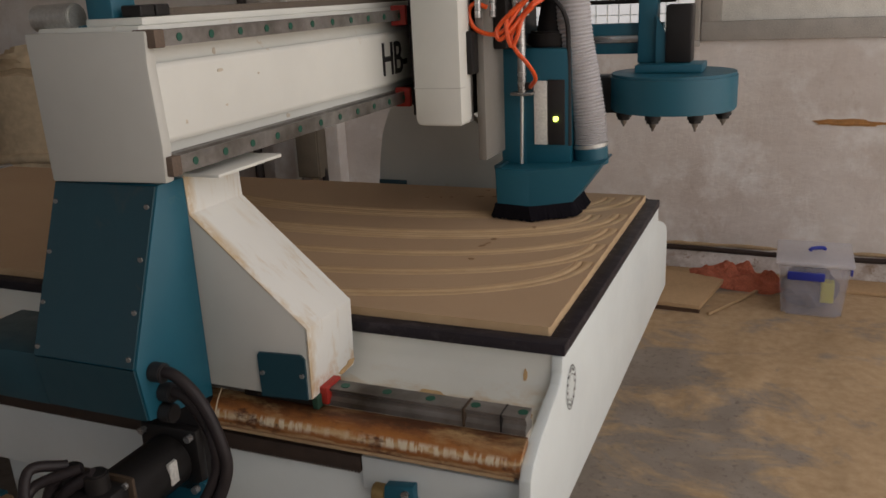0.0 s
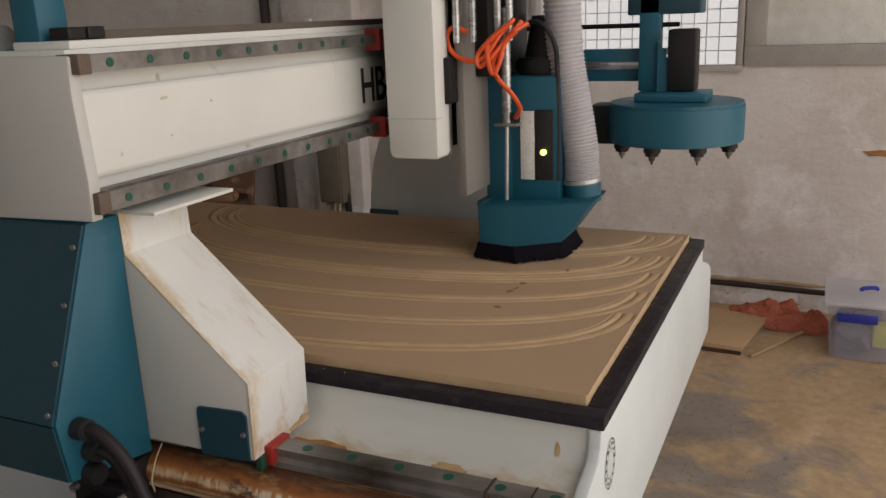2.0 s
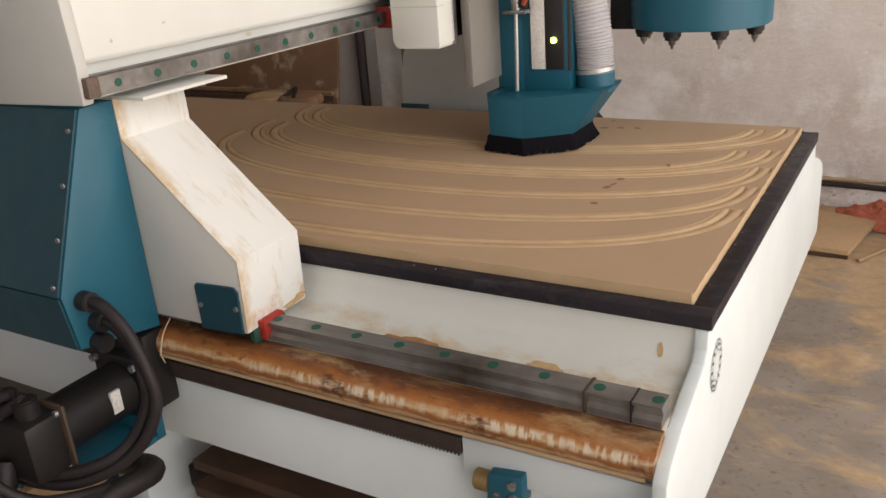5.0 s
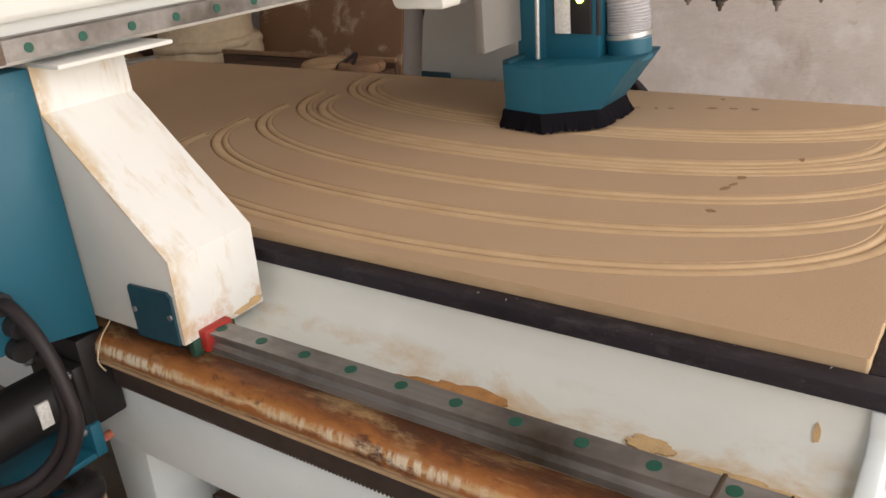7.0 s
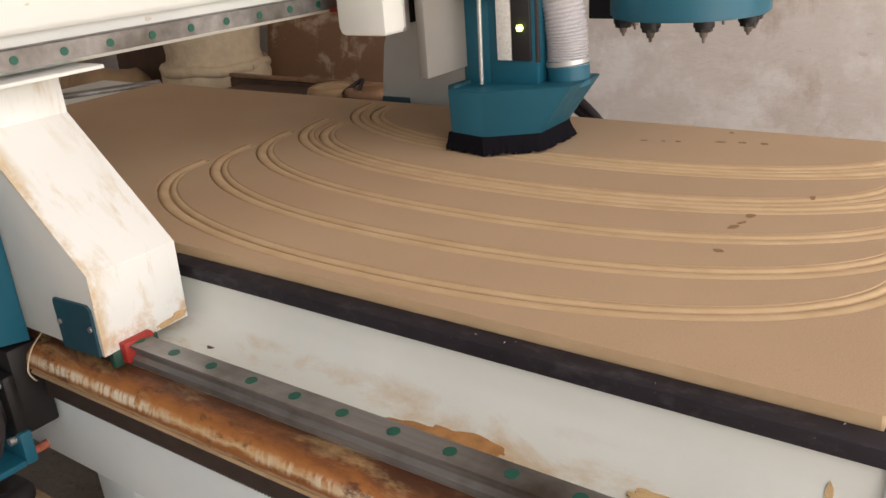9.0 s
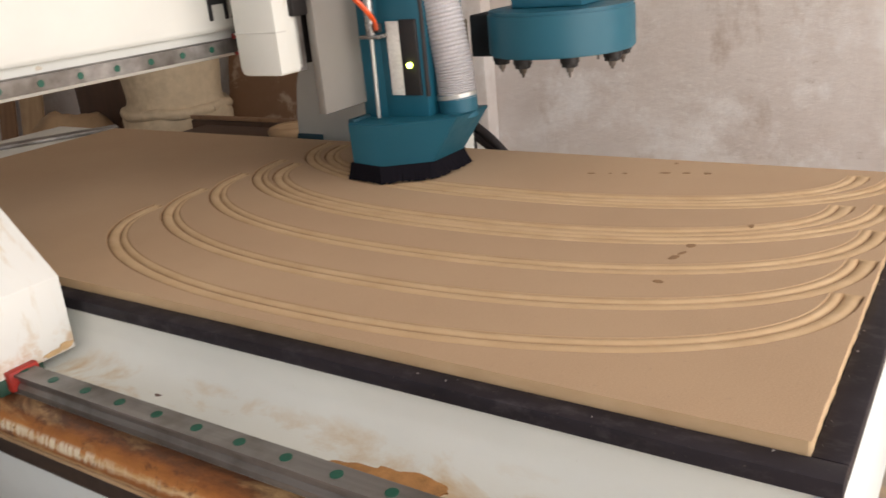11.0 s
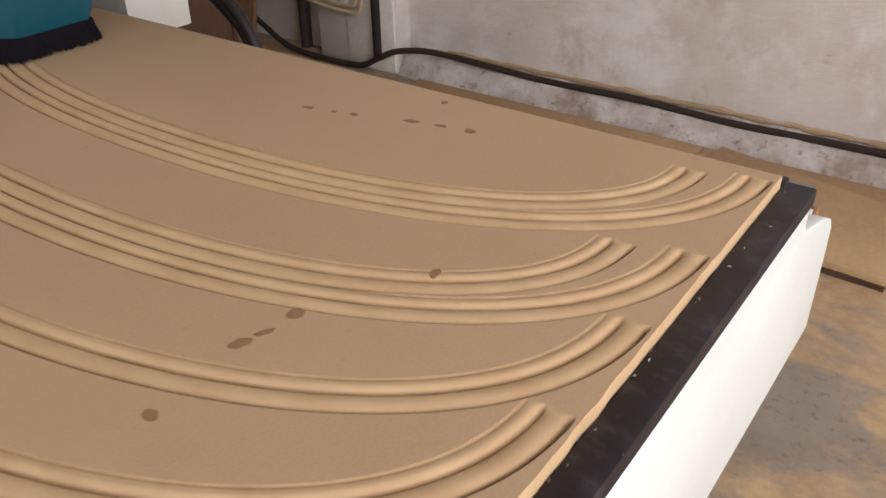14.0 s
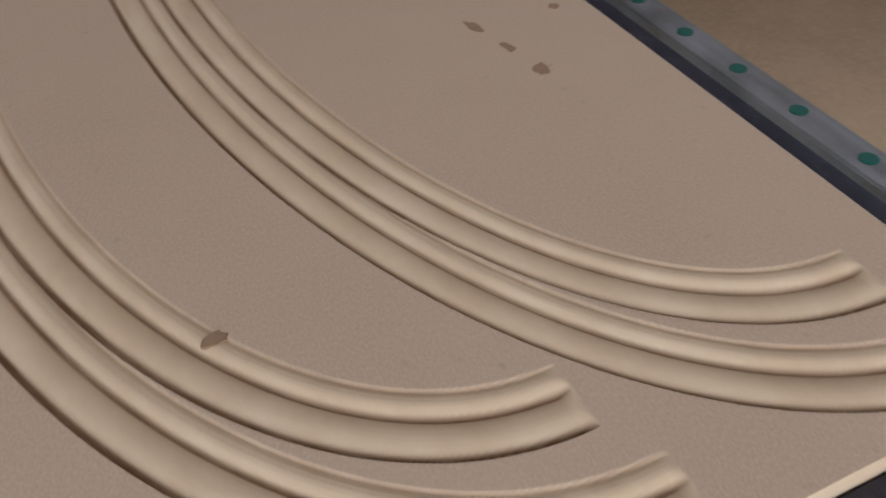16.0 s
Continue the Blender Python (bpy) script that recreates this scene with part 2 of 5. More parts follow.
def dusty_floor(name):
    """Swept concrete beside the machine, giving way to clumped, trodden sawdust."""
    n = Nodes(name, 0.9)
    sep = n.t.nodes.new("ShaderNodeSeparateXYZ")
    n.link(n.coord, sep.inputs[0])
    away = n.t.nodes.new("ShaderNodeMapRange")
    away.inputs["From Min"].default_value, away.inputs["From Max"].default_value = 0.05, 0.75
    away.inputs["To Min"].default_value, away.inputs["To Max"].default_value = -0.085, 0.075
    n.link(sep.outputs[0], away.inputs["Value"])
    wall = n.t.nodes.new("ShaderNodeMapRange")
    wall.inputs["From Min"].default_value, wall.inputs["From Max"].default_value = 0.3, 1.7
    wall.inputs["To Min"].default_value, wall.inputs["To Max"].default_value = -0.03, 0.10
    n.link(sep.outputs[1], wall.inputs["Value"])
    slab = n.ramp(n.noise(4.2, 9, 0.64, (1, 1, 1), 0.3), 0.3, 0.7, (0.23, 0.19, 0.157), (0.335, 0.287, 0.243))
    slab = n.mix(n.ramp(n.noise(40, 8, 0.7), 0.54, 0.70), slab, (0.17, 0.14, 0.118))
    drift = n.noise(3.0, 12, 0.68, (0.75, 1.2, 1), 0.5)
    total = drift
    for v in (away, wall):
        add = n.t.nodes.new("ShaderNodeMath")
        n.link(total, add.inputs[0])
        n.link(v.outputs[0], add.inputs[1])
        total = add.outputs[0]
    dust = n.ramp(n.noise(26, 9, 0.62), 0.28, 0.75, (0.40, 0.272, 0.15), (0.545, 0.395, 0.245))
    c = n.mix(n.ramp(total, 0.452, 0.556), slab, dust)
    scrape = n.ramp(n.noise(13, 10, 0.72, (0.5, 1.5, 1), 0.6), 0.61, 0.68, (0, 0, 0), (0.8, 0.8, 0.8))
    c = n.mix(scrape, c, (0.275, 0.235, 0.20))
    n.colour(n.mix(n.ramp(n.noise(60, 6, 0.7), 0.66, 0.74), c, (0.19, 0.12, 0.07)))
    n.bump(n.mix(0.45, total, n.noise(45, 9, 0.6)), 0.6, 0.012)
    return n.mat


def wood(name, a, b, scale=6.0):
    n = Nodes(name, 0.7)
    g = n.noise(scale, 7, 0.6, (1, 1, 0.12), 1.5)
    n.colour(n.mix(n.ramp(n.noise(2.2, 5), 0.45, 0.75), n.ramp(g, 0.3, 0.7, a, b), tuple(v * 0.75 for v in a)))
    n.bump(g, 0.2, 0.002)
    return n.mat


def clear(name, c, rough, alpha_like=0.75):
    n = Nodes(name, rough)
    n.colour(c)
    n.b.inputs["Transmission Weight"].default_value = alpha_like
    n.b.inputs["IOR"].default_value = 1.3
    return n.mat


def glow(name, c, s):
    n = Nodes(name, 0.4)
    n.colour(c)
    n.b.inputs["Emission Color"].default_value = (*c, 1)
    n.b.inputs["Emission Strength"].default_value = s
    return n.mat


CREAM = paint("cream_enamel", (0.735, 0.745, 0.70), (0.50, 0.36, 0.20), 0.10)
WHITE = paint("white_enamel", (0.69, 0.75, 0.75), (0.56, 0.46, 0.32), 0.05)
# cream darkened to carry the shade of faces turned from the doorway
CREAMGREYED = paint("greyed_cream_enamel", (0.585, 0.588, 0.55), (0.44, 0.39, 0.31), 0.06)
STAINED = rubbed_paint("rubbed_cream_enamel", (0.745, 0.75, 0.715), (0.52, 0.385, 0.215), -0.7125)
SIDE = ledge_paint("side_cream_enamel", (0.72, 0.735, 0.685), (0.53, 0.365, 0.18), 0.651, 0.682)
TEAL = paint("teal_enamel", (0.006, 0.106, 0.162), (0.045, 0.13, 0.155), 0.12, 0.42)
ZPLATE = paint("dull_grey_plate", (0.235, 0.22, 0.20), (0.25, 0.22, 0.19), 0.15)
# darker copy of TEAL: shade put into the colour, also used for dark plates
TEALDARK = paint("shaded_and_dark_teal_enamel", (0.012, 0.058, 0.081), (0.05, 0.07, 0.075), 0.2, 0.4)
BLACK = worn_black("black_bed_plastic")
RUBBER = plain("black_rubber", (0.014, 0.013, 0.014), 0.6)
CABLE = plain("dark_cable_sheath", (0.022, 0.017, 0.018), 0.5, gloss=0.3)
DARK = plain("dark_machine_metal", (0.018, 0.016, 0.016), 0.45, 0.2, gloss=0.35)
STEEL = steel("rail_steel", (0.39, 0.372, 0.358), 0.36)
RACK = plain("rust_brown_rack", (0.045, 0.029, 0.022), 0.65, 0.1, vary=0.5, scale=30)
CHROME = steel("bright_steel", (0.62, 0.62, 0.62), 0.22)
ALU = plain("brushed_aluminium", (0.55, 0.55, 0.53), 0.4, 0.7)
BOLT = plain("green_plastic_cap", (0.006, 0.085, 0.055), 0.5)
RED = plain("red_plastic_wiper", (0.36, 0.022, 0.013), 0.5, vary=0.5, scale=40)
ORANGE = plain("orange_air_hose", (0.80, 0.10, 0.02), 0.3)
RUST = rusty("rusted_steel", 0.582, 0.651)
RUSTSPOT = plain("rust_bloom", (0.44, 0.215, 0.075), 0.85, vary=0.5, scale=45)
RUSTPALE = plain("pale_rust_wash", (0.56, 0.39, 0.20), 0.8, vary=0.4, scale=40)
BRASS = plain("worn_brass", (0.36, 0.25, 0.11), 0.5, 0.7)
TARNISH = plain("tarnished_brown_metal", (0.075, 0.05, 0.032), 0.6, 0.3)
MDF = mdf("raw_board")
PLASTER = plaster("stained_plaster")
FLOOR = dusty_floor("concrete_under_sawdust")
PLY = wood("brown_plywood", (0.20, 0.105, 0.055), (0.34, 0.20, 0.11))
PLYDARK = wood("dark_brown_board", (0.055, 0.028, 0.016), (0.10, 0.052, 0.03))
SCUFFED = paint("brown_scuffed_sheet", (0.20, 0.105, 0.055), (0.38, 0.28, 0.20), 0.42, 0.7, (0.6, 1, 0.8))
PALE = wood("pale_timber", (0.40, 0.26, 0.14), (0.56, 0.40, 0.24))
FIBRE = plain("dusty_fibreboard", (0.45, 0.305, 0.175), 0.85, vary=0.18, scale=5, bump=0.08, gloss=0.2)
CARD = plain("brown_cardboard", (0.36, 0.235, 0.13), 0.85)
SACK = plain("cream_woven_sack", (0.56, 0.45, 0.31), 0.9, vary=0.22, scale=1.6, bump=0.05, gloss=0.1)
DUSTY = plain("pale_grey_dust", (0.38, 0.355, 0.355), 0.9)
PAPER = plain("white_paper", (0.75, 0.74, 0.70), 0.8)
HOSE = plain("grey_ribbed_hose", (0.50, 0.49, 0.505), 0.55, vary=0.15)
RAG = plain("red_cloth", (0.52, 0.165, 0.105), 0.95, vary=0.55, scale=11, gloss=0.1)
TUB = plain("clear_plastic_tub", (0.62, 0.62, 0.72), 0.25, vary=0.1, bump=0.0)
TUB.node_tree.nodes["Principled BSDF"].inputs["Alpha"].default_value = 0.20
LID = plain("cloudy_lid", (0.74, 0.73, 0.78), 0.3, vary=0.1)
LID.node_tree.nodes["Principled BSDF"].inputs["Alpha"].default_value = 0.50
BLUE = plain("blue_plastic", (0.015, 0.03, 0.30), 0.4)
YELLOW = plain("yellow_label", (0.60, 0.58, 0.06), 0.5)
INK = plain("black_lettering", (0.02, 0.02, 0.022), 0.6)
BURN = plain("brown_scorch", (0.27, 0.158, 0.078), 0.9, vary=0.3, scale=90)
HANDLED = plain("brown_paint_stain", (0.54, 0.36, 0.18), 0.7, vary=0.4, scale=50)
SMUDGE = plain("brown_smudge", (0.60, 0.54, 0.44), 0.7, vary=0.3, scale=60)
FRAME = plain("grey_window_paint", (0.42, 0.40, 0.37), 0.6)
PANE = clear("window_glass", (0.95, 0.97, 0.97), 0.02, 1.0)
PANEL = plain("white_shutter_board", (0.78, 0.78, 0.74), 0.6)
OUTSIDE = glow("bright_overcast", (0.95, 0.97, 1.0), 0.8)
LED = glow("yellow_green_led", (0.75, 1.0, 0.12), 9)
BRUSH = plain("black_bristles", (0.007, 0.006, 0.009), 0.9, gloss=0.1)
CEIL = plain("dull_roof_sheet", (0.46, 0.45, 0.43), 0.7)

# ---------------------------------------------------------------- shape helpers


def box(bm, x0, x1, y0, y1, z0, z1, bevel=0.0):
    m = Matrix.Translation(((x0 + x1) / 2, (y0 + y1) / 2, (z0 + z1) / 2)) @ Matrix.Diagonal((x1 - x0, y1 - y0, z1 - z0, 1))
    v = bmesh.ops.create_cube(bm, size=1, matrix=m)["verts"]
    if bevel:
        e = list({e for q in v for e in q.link_edges})
        bmesh.ops.bevel(bm, geom=e, offset=bevel, segments=2, affect="EDGES", profile=0.5)
    return bm


def prism(bm, poly, axis, a, b, bevel=0.0):
    """A polygon drawn in the plane across axis, drawn out from a to b."""
    def at(p, h):
        return {"x": (h, p[0], p[1]), "y": (p[0], h, p[1]), "z": (p[0], p[1], h)}[axis]
    lo = [bm.verts.new(at(p, a)) for p in poly]
    hi = [bm.verts.new(at(p, b)) for p in poly]
    n = len(poly)
    fs = [bm.faces.new(lo), bm.faces.new(hi)]
    fs += [bm.faces.new((lo[i], lo[(i + 1) % n], hi[(i + 1) % n], hi[i])) for i in range(n)]
    bmesh.ops.recalc_face_normals(bm, faces=fs)
    if bevel:
        e = list({e for q in lo + hi for e in q.link_edges})
        bmesh.ops.bevel(bm, geom=e, offset=bevel, segments=2, affect="EDGES", profile=0.5)
    return bm


def rod(bm, p, q, r, seg=20, r2=None, bevel=0.0):
    p, q = Vector(p), Vector(q)
    d = q - p
    m = Matrix.Translation((p + q) / 2) @ d.to_track_quat("Z", "Y").to_matrix().to_4x4()
    v = bmesh.ops.create_cone(bm, cap_ends=True, segments=seg, radius1=r, radius2=r if r2 is None else r2, depth=d.length, matrix=m)["verts"]
    if bevel:
        e = [e for e in {e for w in v for e in w.link_edges} if len(e.link_faces) == 2 and max(len(f.verts) for f in e.link_faces) > 4]
        bmesh.ops.bevel(bm, geom=e, offset=bevel, segments=2, affect="EDGES")
    return bm


def smooth_line(points, n):
    """Catmull-Rom through the points."""
    pts = [Vector(p) for p in points]
    pts = [2 * pts[0] - pts[1]] + pts + [2 * pts[-1] - pts[-2]]
    out = []
    for i in range(1, len(pts) - 2):
        a, b, c, d = pts[i - 1:i + 3]
        for k in range(n):
            t = k / n
            out.append(0.5 * ((2 * b) + (c - a) * t + (2 * a - 5 * b + 4 * c - d) * t * t + (3 * b - a - 3 * c + d) * t ** 3))
    return out + [pts[-2]]


def tube(bm, points, r, n=6, seg=10, radius=None):
    """A round tube along a smooth line; radius(i) may vary it."""
    line = smooth_line(points, n)
    rings, side = [], None
    for i, p in enumerate(line):
        d = (line[min(i + 1, len(line) - 1)] - line[max(i - 1, 0)]).normalized()
        if side is None:
            side = d.orthogonal().normalized()
        side = (side - d * side.dot(d)).normalized()
        up = d.cross(side)
        rr = radius(i) if radius else r
        rings.append([bm.verts.new(p + rr * (math.cos(2 * math.pi * k / seg) * side + math.sin(2 * math.pi * k / seg) * up)) for k in range(seg)])
    for a, b in zip(rings, rings[1:]):
        for k in range(seg):
            bm.faces.new((a[k], a[(k + 1) % seg], b[(k + 1) % seg], b[k]))
    bm.faces.new(rings[0][::-1])
    bm.faces.new(rings[-1])
    return bm


def blob(bm, centre, size, seed, cuts=3, rough=0.25):
    """An uneven lump."""
    v = bmesh.ops.create_icosphere(bm, subdivisions=cuts, radius=1)["verts"]
    for q in v:
        k = 1 + rough * noise.noise(q.co * 1.7 + Vector((seed, seed * 2.3, 0))) + rough * 0.5 * noise.noise(q.co * 4 + Vector((seed, 0, 0)))
        q.co = Vector((q.co.x * size[0] * k, q.co.y * size[1] * k, q.co.z * size[2] * k)) + Vector(centre)
    return bm


def patch(bm, centre, u, v, normal, seed, n=26, lift=0.0012):
    """A thin flat bloom with an uneven outline."""
    c, u, v, w = Vector(centre), Vector(u), Vector(v), Vector(normal)
    top, low = [], []
    for i in range(n):
        a = 2 * math.pi * i / n
        k = 1 + 0.38 * noise.noise(Vector((math.cos(a) * 1.5, math.sin(a) * 1.5, seed))) + 0.2 * noise.noise(Vector((math.cos(a) * 5, math.sin(a) * 5, seed)))
        p = c + u * math.cos(a) * k + v * math.sin(a) * k
        top.append(bm.verts.new(p + w * lift))
        low.append(bm.verts.new(p - w * 0.001))
    fs = [bm.faces.new(top), bm.faces.new(low[::-1])] + [bm.faces.new((top[i], low[i], low[(i + 1) % n], top[(i + 1) % n])) for i in range(n)]
    bmesh.ops.recalc_face_normals(bm, faces=fs)
    return bm


def B():
    return bmesh.new()


def thing(name, base, label, category, group="", kind=""):
    """An Empty at a thing's base; its parts are built in the room's own space."""
    ob = new(name)
    ob.location = base
    ob.empty_display_size = 0.1
    return tagged(ob, label, category, group, kind)


def root(ob):
    while ob.parent:
        ob = ob.parent
    return ob


def finish(name, bm, material, at, smooth=False):
    bmesh.ops.translate(bm, verts=bm.verts, vec=-Vector(at))
    mesh = bpy.data.meshes.new(name)
    bm.to_mesh(mesh)
    bm.free()
    mesh.materials.append(material)
    if smooth:
        for p in mesh.polygons:
            p.use_smooth = True
        mesh.set_sharp_from_angle(angle=radians(40))
    return mesh


def part(name, bm, material, parent, label="", smooth=True):
    ob = new(name, finish(name, bm, material, root(parent).location, smooth))
    ob.parent = parent
    return tagged(ob, label)


def single(name, bm, material, base, label="", category="", group="", kind="", smooth=True):
    """A thing of one mesh."""
    ob = new(name, finish(name, bm, material, base, smooth))
    ob.location = base
    return tagged(ob, label, category, group, kind)


def share(name, mesh, at, parent, turn=None):
    """A further piece on the same mesh, in the parent's space."""
    ob = new(name, mesh)
    ob.parent = parent
    ob.matrix_basis = Matrix.Translation(Vector(at)) @ (turn or Matrix())
    return ob

# ---------------------------------------------------------------- the room
X0, X1, Y0, Y1, HC = -7.0, 2.4, -4.5, YW, 4.2


def wall_with_holes(name, axis, at, thick, lo, hi, holes, material, label):
    """A wall of blocks round its openings; holes are (a0, a1, z0, z1)."""
    bm = B()
    cuts = sorted({lo, hi, *[h[0] for h in holes], *[h[1] for h in holes]})
    for a, b in zip(cuts, cuts[1:]):
        spans, z = [], FZ - 0.1
        for h in sorted((h for h in holes if h[0] <= a and h[1] >= b), key=lambda h: h[2]):
            spans.append((z, h[2]))
            z = h[3]
        spans.append((z, HC))
        for z0, z1 in spans:
            if z1 - z0 > 0.001:
                if axis == "y":
                    box(bm, a, b, at, at + thick, z0, z1)
                else:
                    box(bm, at, at + thick, a, b, z0, z1)
    bmesh.ops.remove_doubles(bm, verts=bm.verts, dist=0.0005)
    return single(name, bm, material, (0, 0, 0), label, "wall", kind="structure", smooth=False)


W1 = (-1.02, -0.055, 1.10, 1.95)      # grille window
W2 = (-0.05, 0.86, 1.125, 2.05)      # shuttered window
wall_far = wall_with_holes("wall_far", "y", YW, 0.25, X0, X1, [W1, W2], PLASTER, "stained grey plaster workshop wall with worn whitewash")
wall_rear = wall_with_holes("wall_rear", "y", Y0 - 0.25, 0.25, X0, X1, [(-3.8, 0.8, 1.5, 3.1)], PLASTER, "plain plaster wall with a wide window")
wall_door = wall_with_holes("wall_doorway", "x", X1, 0.25, Y0, Y1, [(-3.4, 2.2, FZ - 0.1, 3.9)], PLASTER, "plaster wall with a wide open doorway")
wall_end = wall_with_holes("wall_end", "x", X0 - 0.25, 0.25, Y0, Y1, [], PLASTER, "dim plaster end wall")
single("ceiling", box(B(), X0 - 0.25, X1 + 0.25, Y0 - 0.25, Y1 + 0.25, HC, HC + 0.15), CEIL, (0, 0, HC), "grey sheeted workshop ceiling", "ceiling", kind="structure", smooth=False)


def floor_sheet():
    """The slab with low drifts of sawdust, reaching out through the doorway."""
    bm = B()
    xs = list(np.linspace(-60, -7.4, 6)) + list(np.linspace(-7, -1.2, 30)) + list(np.linspace(-1.1, 2.2, 111)) + list(np.linspace(2.4, 6, 12)) + list(np.linspace(12, 80, 6))
    ys = list(np.linspace(-60, -5, 6)) + list(np.linspace(-4.5, -0.4, 18)) + list(np.linspace(-0.3, 3.0, 111)) + list(np.linspace(4, 60, 6))
    grid = []
    for y in ys:
        row = []
        for x in xs:
            near = max(0.0, 1 - max(abs(x - 0.5) / 2.2, abs(y - 1.3) / 2.2))
            h = 0.016 * max(0.0, noise.noise(Vector((x * 2.3, y * 1.5, 3))) + 0.8 * noise.noise(Vector((x * 6, y * 4, 7))) + 0.45 * noise.noise(Vector((x * 11 + y * 3, y * 6, 2)))) + 0.004 * noise.noise(Vector((x * 9, y * 8, 1)))
            row.append(bm.verts.new((x, y, FZ + h * min(1, near * 3) - 0.001)))
        grid.append(row)
    for a, b in zip(grid, grid[1:]):
        for i in range(len(xs) - 1):
            bm.faces.new((a[i], a[i + 1], b[i + 1], b[i]))
    return single("floor", bm, FLOOR, (0, 0, FZ), "grey concrete floor strewn with tan sawdust", "floor", kind="structure")


floor_sheet()



def plinth_sheet():
    """A lumpy cement skirt, battered out towards the floor."""
    bm = B()
    xs = np.linspace(-1.94, X1, 150)
    prof = ((0.0, 0.150), (-0.034, 0.138), (-0.058, 0.122), (-0.075, 0.10), (-0.095, 0.075), (-0.118, FZ - 0.01))
    rows = []
    for x in xs:
        rows.append([bm.verts.new((x, YW + d + (0.013 * noise.noise(Vector((x * 9, k * 0.7, 1))) if k else 0), z + (0.009 * noise.noise(Vector((x * 7, k, 6))) if k < 5 else 0))) for k, (d, z) in enumerate(prof)])
    for a, b in zip(rows, rows[1:]):
        for k in range(len(prof) - 1):
            bm.faces.new((a[k], a[k + 1], b[k + 1], b[k]))
    bmesh.ops.recalc_face_normals(bm, faces=bm.faces)
    return bm


def skirt_wash(name):
    """Flaking whitewash over brown cement."""
    n = Nodes(name, 0.92)
    base = n.ramp(n.noise(7, 9, 0.68), 0.36, 0.62, (0.34, 0.275, 0.235), (0.66, 0.625, 0.61))
    n.colour(n.mix(n.ramp(n.noise(26, 8, 0.7), 0.56, 0.68), base, (0.25, 0.18, 0.125)))
    n.bump(n.noise(20, 9, 0.7), 0.6, 0.012)
    return n.mat


single("plinth", plinth_sheet(), skirt_wash("flaking_whitewash"), (0, YW, FZ), "grimy whitewashed plinth along the wall", "plinth", kind="structure")


def window(name, w, shuttered, label):
    ob = thing(name, (w[0], YW, w[2]), label, "window", kind="structure")
    d = 0.085 if shuttered else 0.03
    part("window_frame", box(B(), w[0], w[1], YW - 0.02, YW + 0.06, w[2], w[2] + d, 0.004), FRAME, ob, "grey painted bottom rail")
    part("window_frame", box(B(), w[0], w[1], YW - 0.02, YW + 0.06, w[3] - d, w[3], 0.004), FRAME, ob)
    part("window_frame", box(B(), w[0], w[0] + d, YW - 0.02, YW + 0.06, w[2] + d, w[3] - d, 0.004), FRAME, ob)
    part("window_frame", box(B(), w[1] - d, w[1], YW - 0.02, YW + 0.06, w[2] + d, w[3] - d, 0.004), FRAME, ob)
    if shuttered:
        part("shutter_board", box(B(), w[0] + d, w[1] - d, YW + 0.01, YW + 0.03, w[2] + d, w[3] - d, 0.003), PANEL, ob, "white board behind the frame")
    else:
        p = part("pane", box(B(), w[0] + d, w[1] - d, YW + 0.12, YW + 0.125, w[2] + d, w[3] - d), PANE, ob, "clear glass", smooth=False)
        p.visible_shadow = False
        bar = finish("grille_bar", box(B(), -0.0025, 0.0025, -0.0025, 0.0025, 0, w[3] - w[2] - 2 * d), WHITE, (0, 0, 0))
        for i in range(1, int((w[1] - w[0] - 2 * d) / 0.055)):
            share("grille_bar", bar, (d + i * 0.055, 0.05, d), ob)
        bar = finish("grille_bar", box(B(), 0, w[1] - w[0] - 2 * d, -0.0025, 0.0025, -0.0025, 0.0025), WHITE, (0, 0, 0))
        for i in range(1, int((w[3] - w[2] - 2 * d) / 0.06)):
            share("grille_bar", bar, (d, 0.06, d + i * 0.06), ob)
    return ob


window("window_1", W1, False, "bright window with a white wire grille")
window("window_2", W2, True, "window with a grey frame and white board")

single("sky_backdrop", box(B(), -2.2, 4.2, YW + 2.4, YW + 2.42, 0.6, 4.6), OUTSIDE, (1, YW + 2.4, 0.6), "bright white sky outside the windows", "backdrop", kind="structure", smooth=False)

# pilaster with its switch box and conduits
single("pilaster", box(B(), -2.38, -1.945, YW - 0.10, YW, FZ - 0.05, HC, 0.01), PLASTER, (-2.1, YW, FZ), "plastered pilaster with peeling white edges", "pilaster", kind="structure")
sb = thing("switch_box", (-2.09, YW - 0.1, 0.36), "grey-brown steel switch box on the pilaster", "switch box")
part("body", box(B(), -2.165, -2.02, YW - 0.19, YW - 0.10, 0.44, 0.98, 0.008), plain("brown_grey_steel", (0.17, 0.145, 0.11), 0.6), sb)
part("door", box(B(), -2.157, -2.028, YW - 0.198, YW - 0.189, 0.45, 0.97, 0.004), plain("brown_grey_door", (0.20, 0.17, 0.13), 0.6), sb)
part("strip", box(B(), -2.215, -2.185, YW - 0.13, YW - 0.10, 0.30, 1.4, 0.003), PAPER, sb, "white plastic cable trunking")
part("cable_tail", tube(B(), [(-2.04, YW - 0.13, 0.5), (-2.025, YW - 0.13, 0.4), (-2.03, YW - 0.125, 0.11)], 0.018), CABLE, sb)

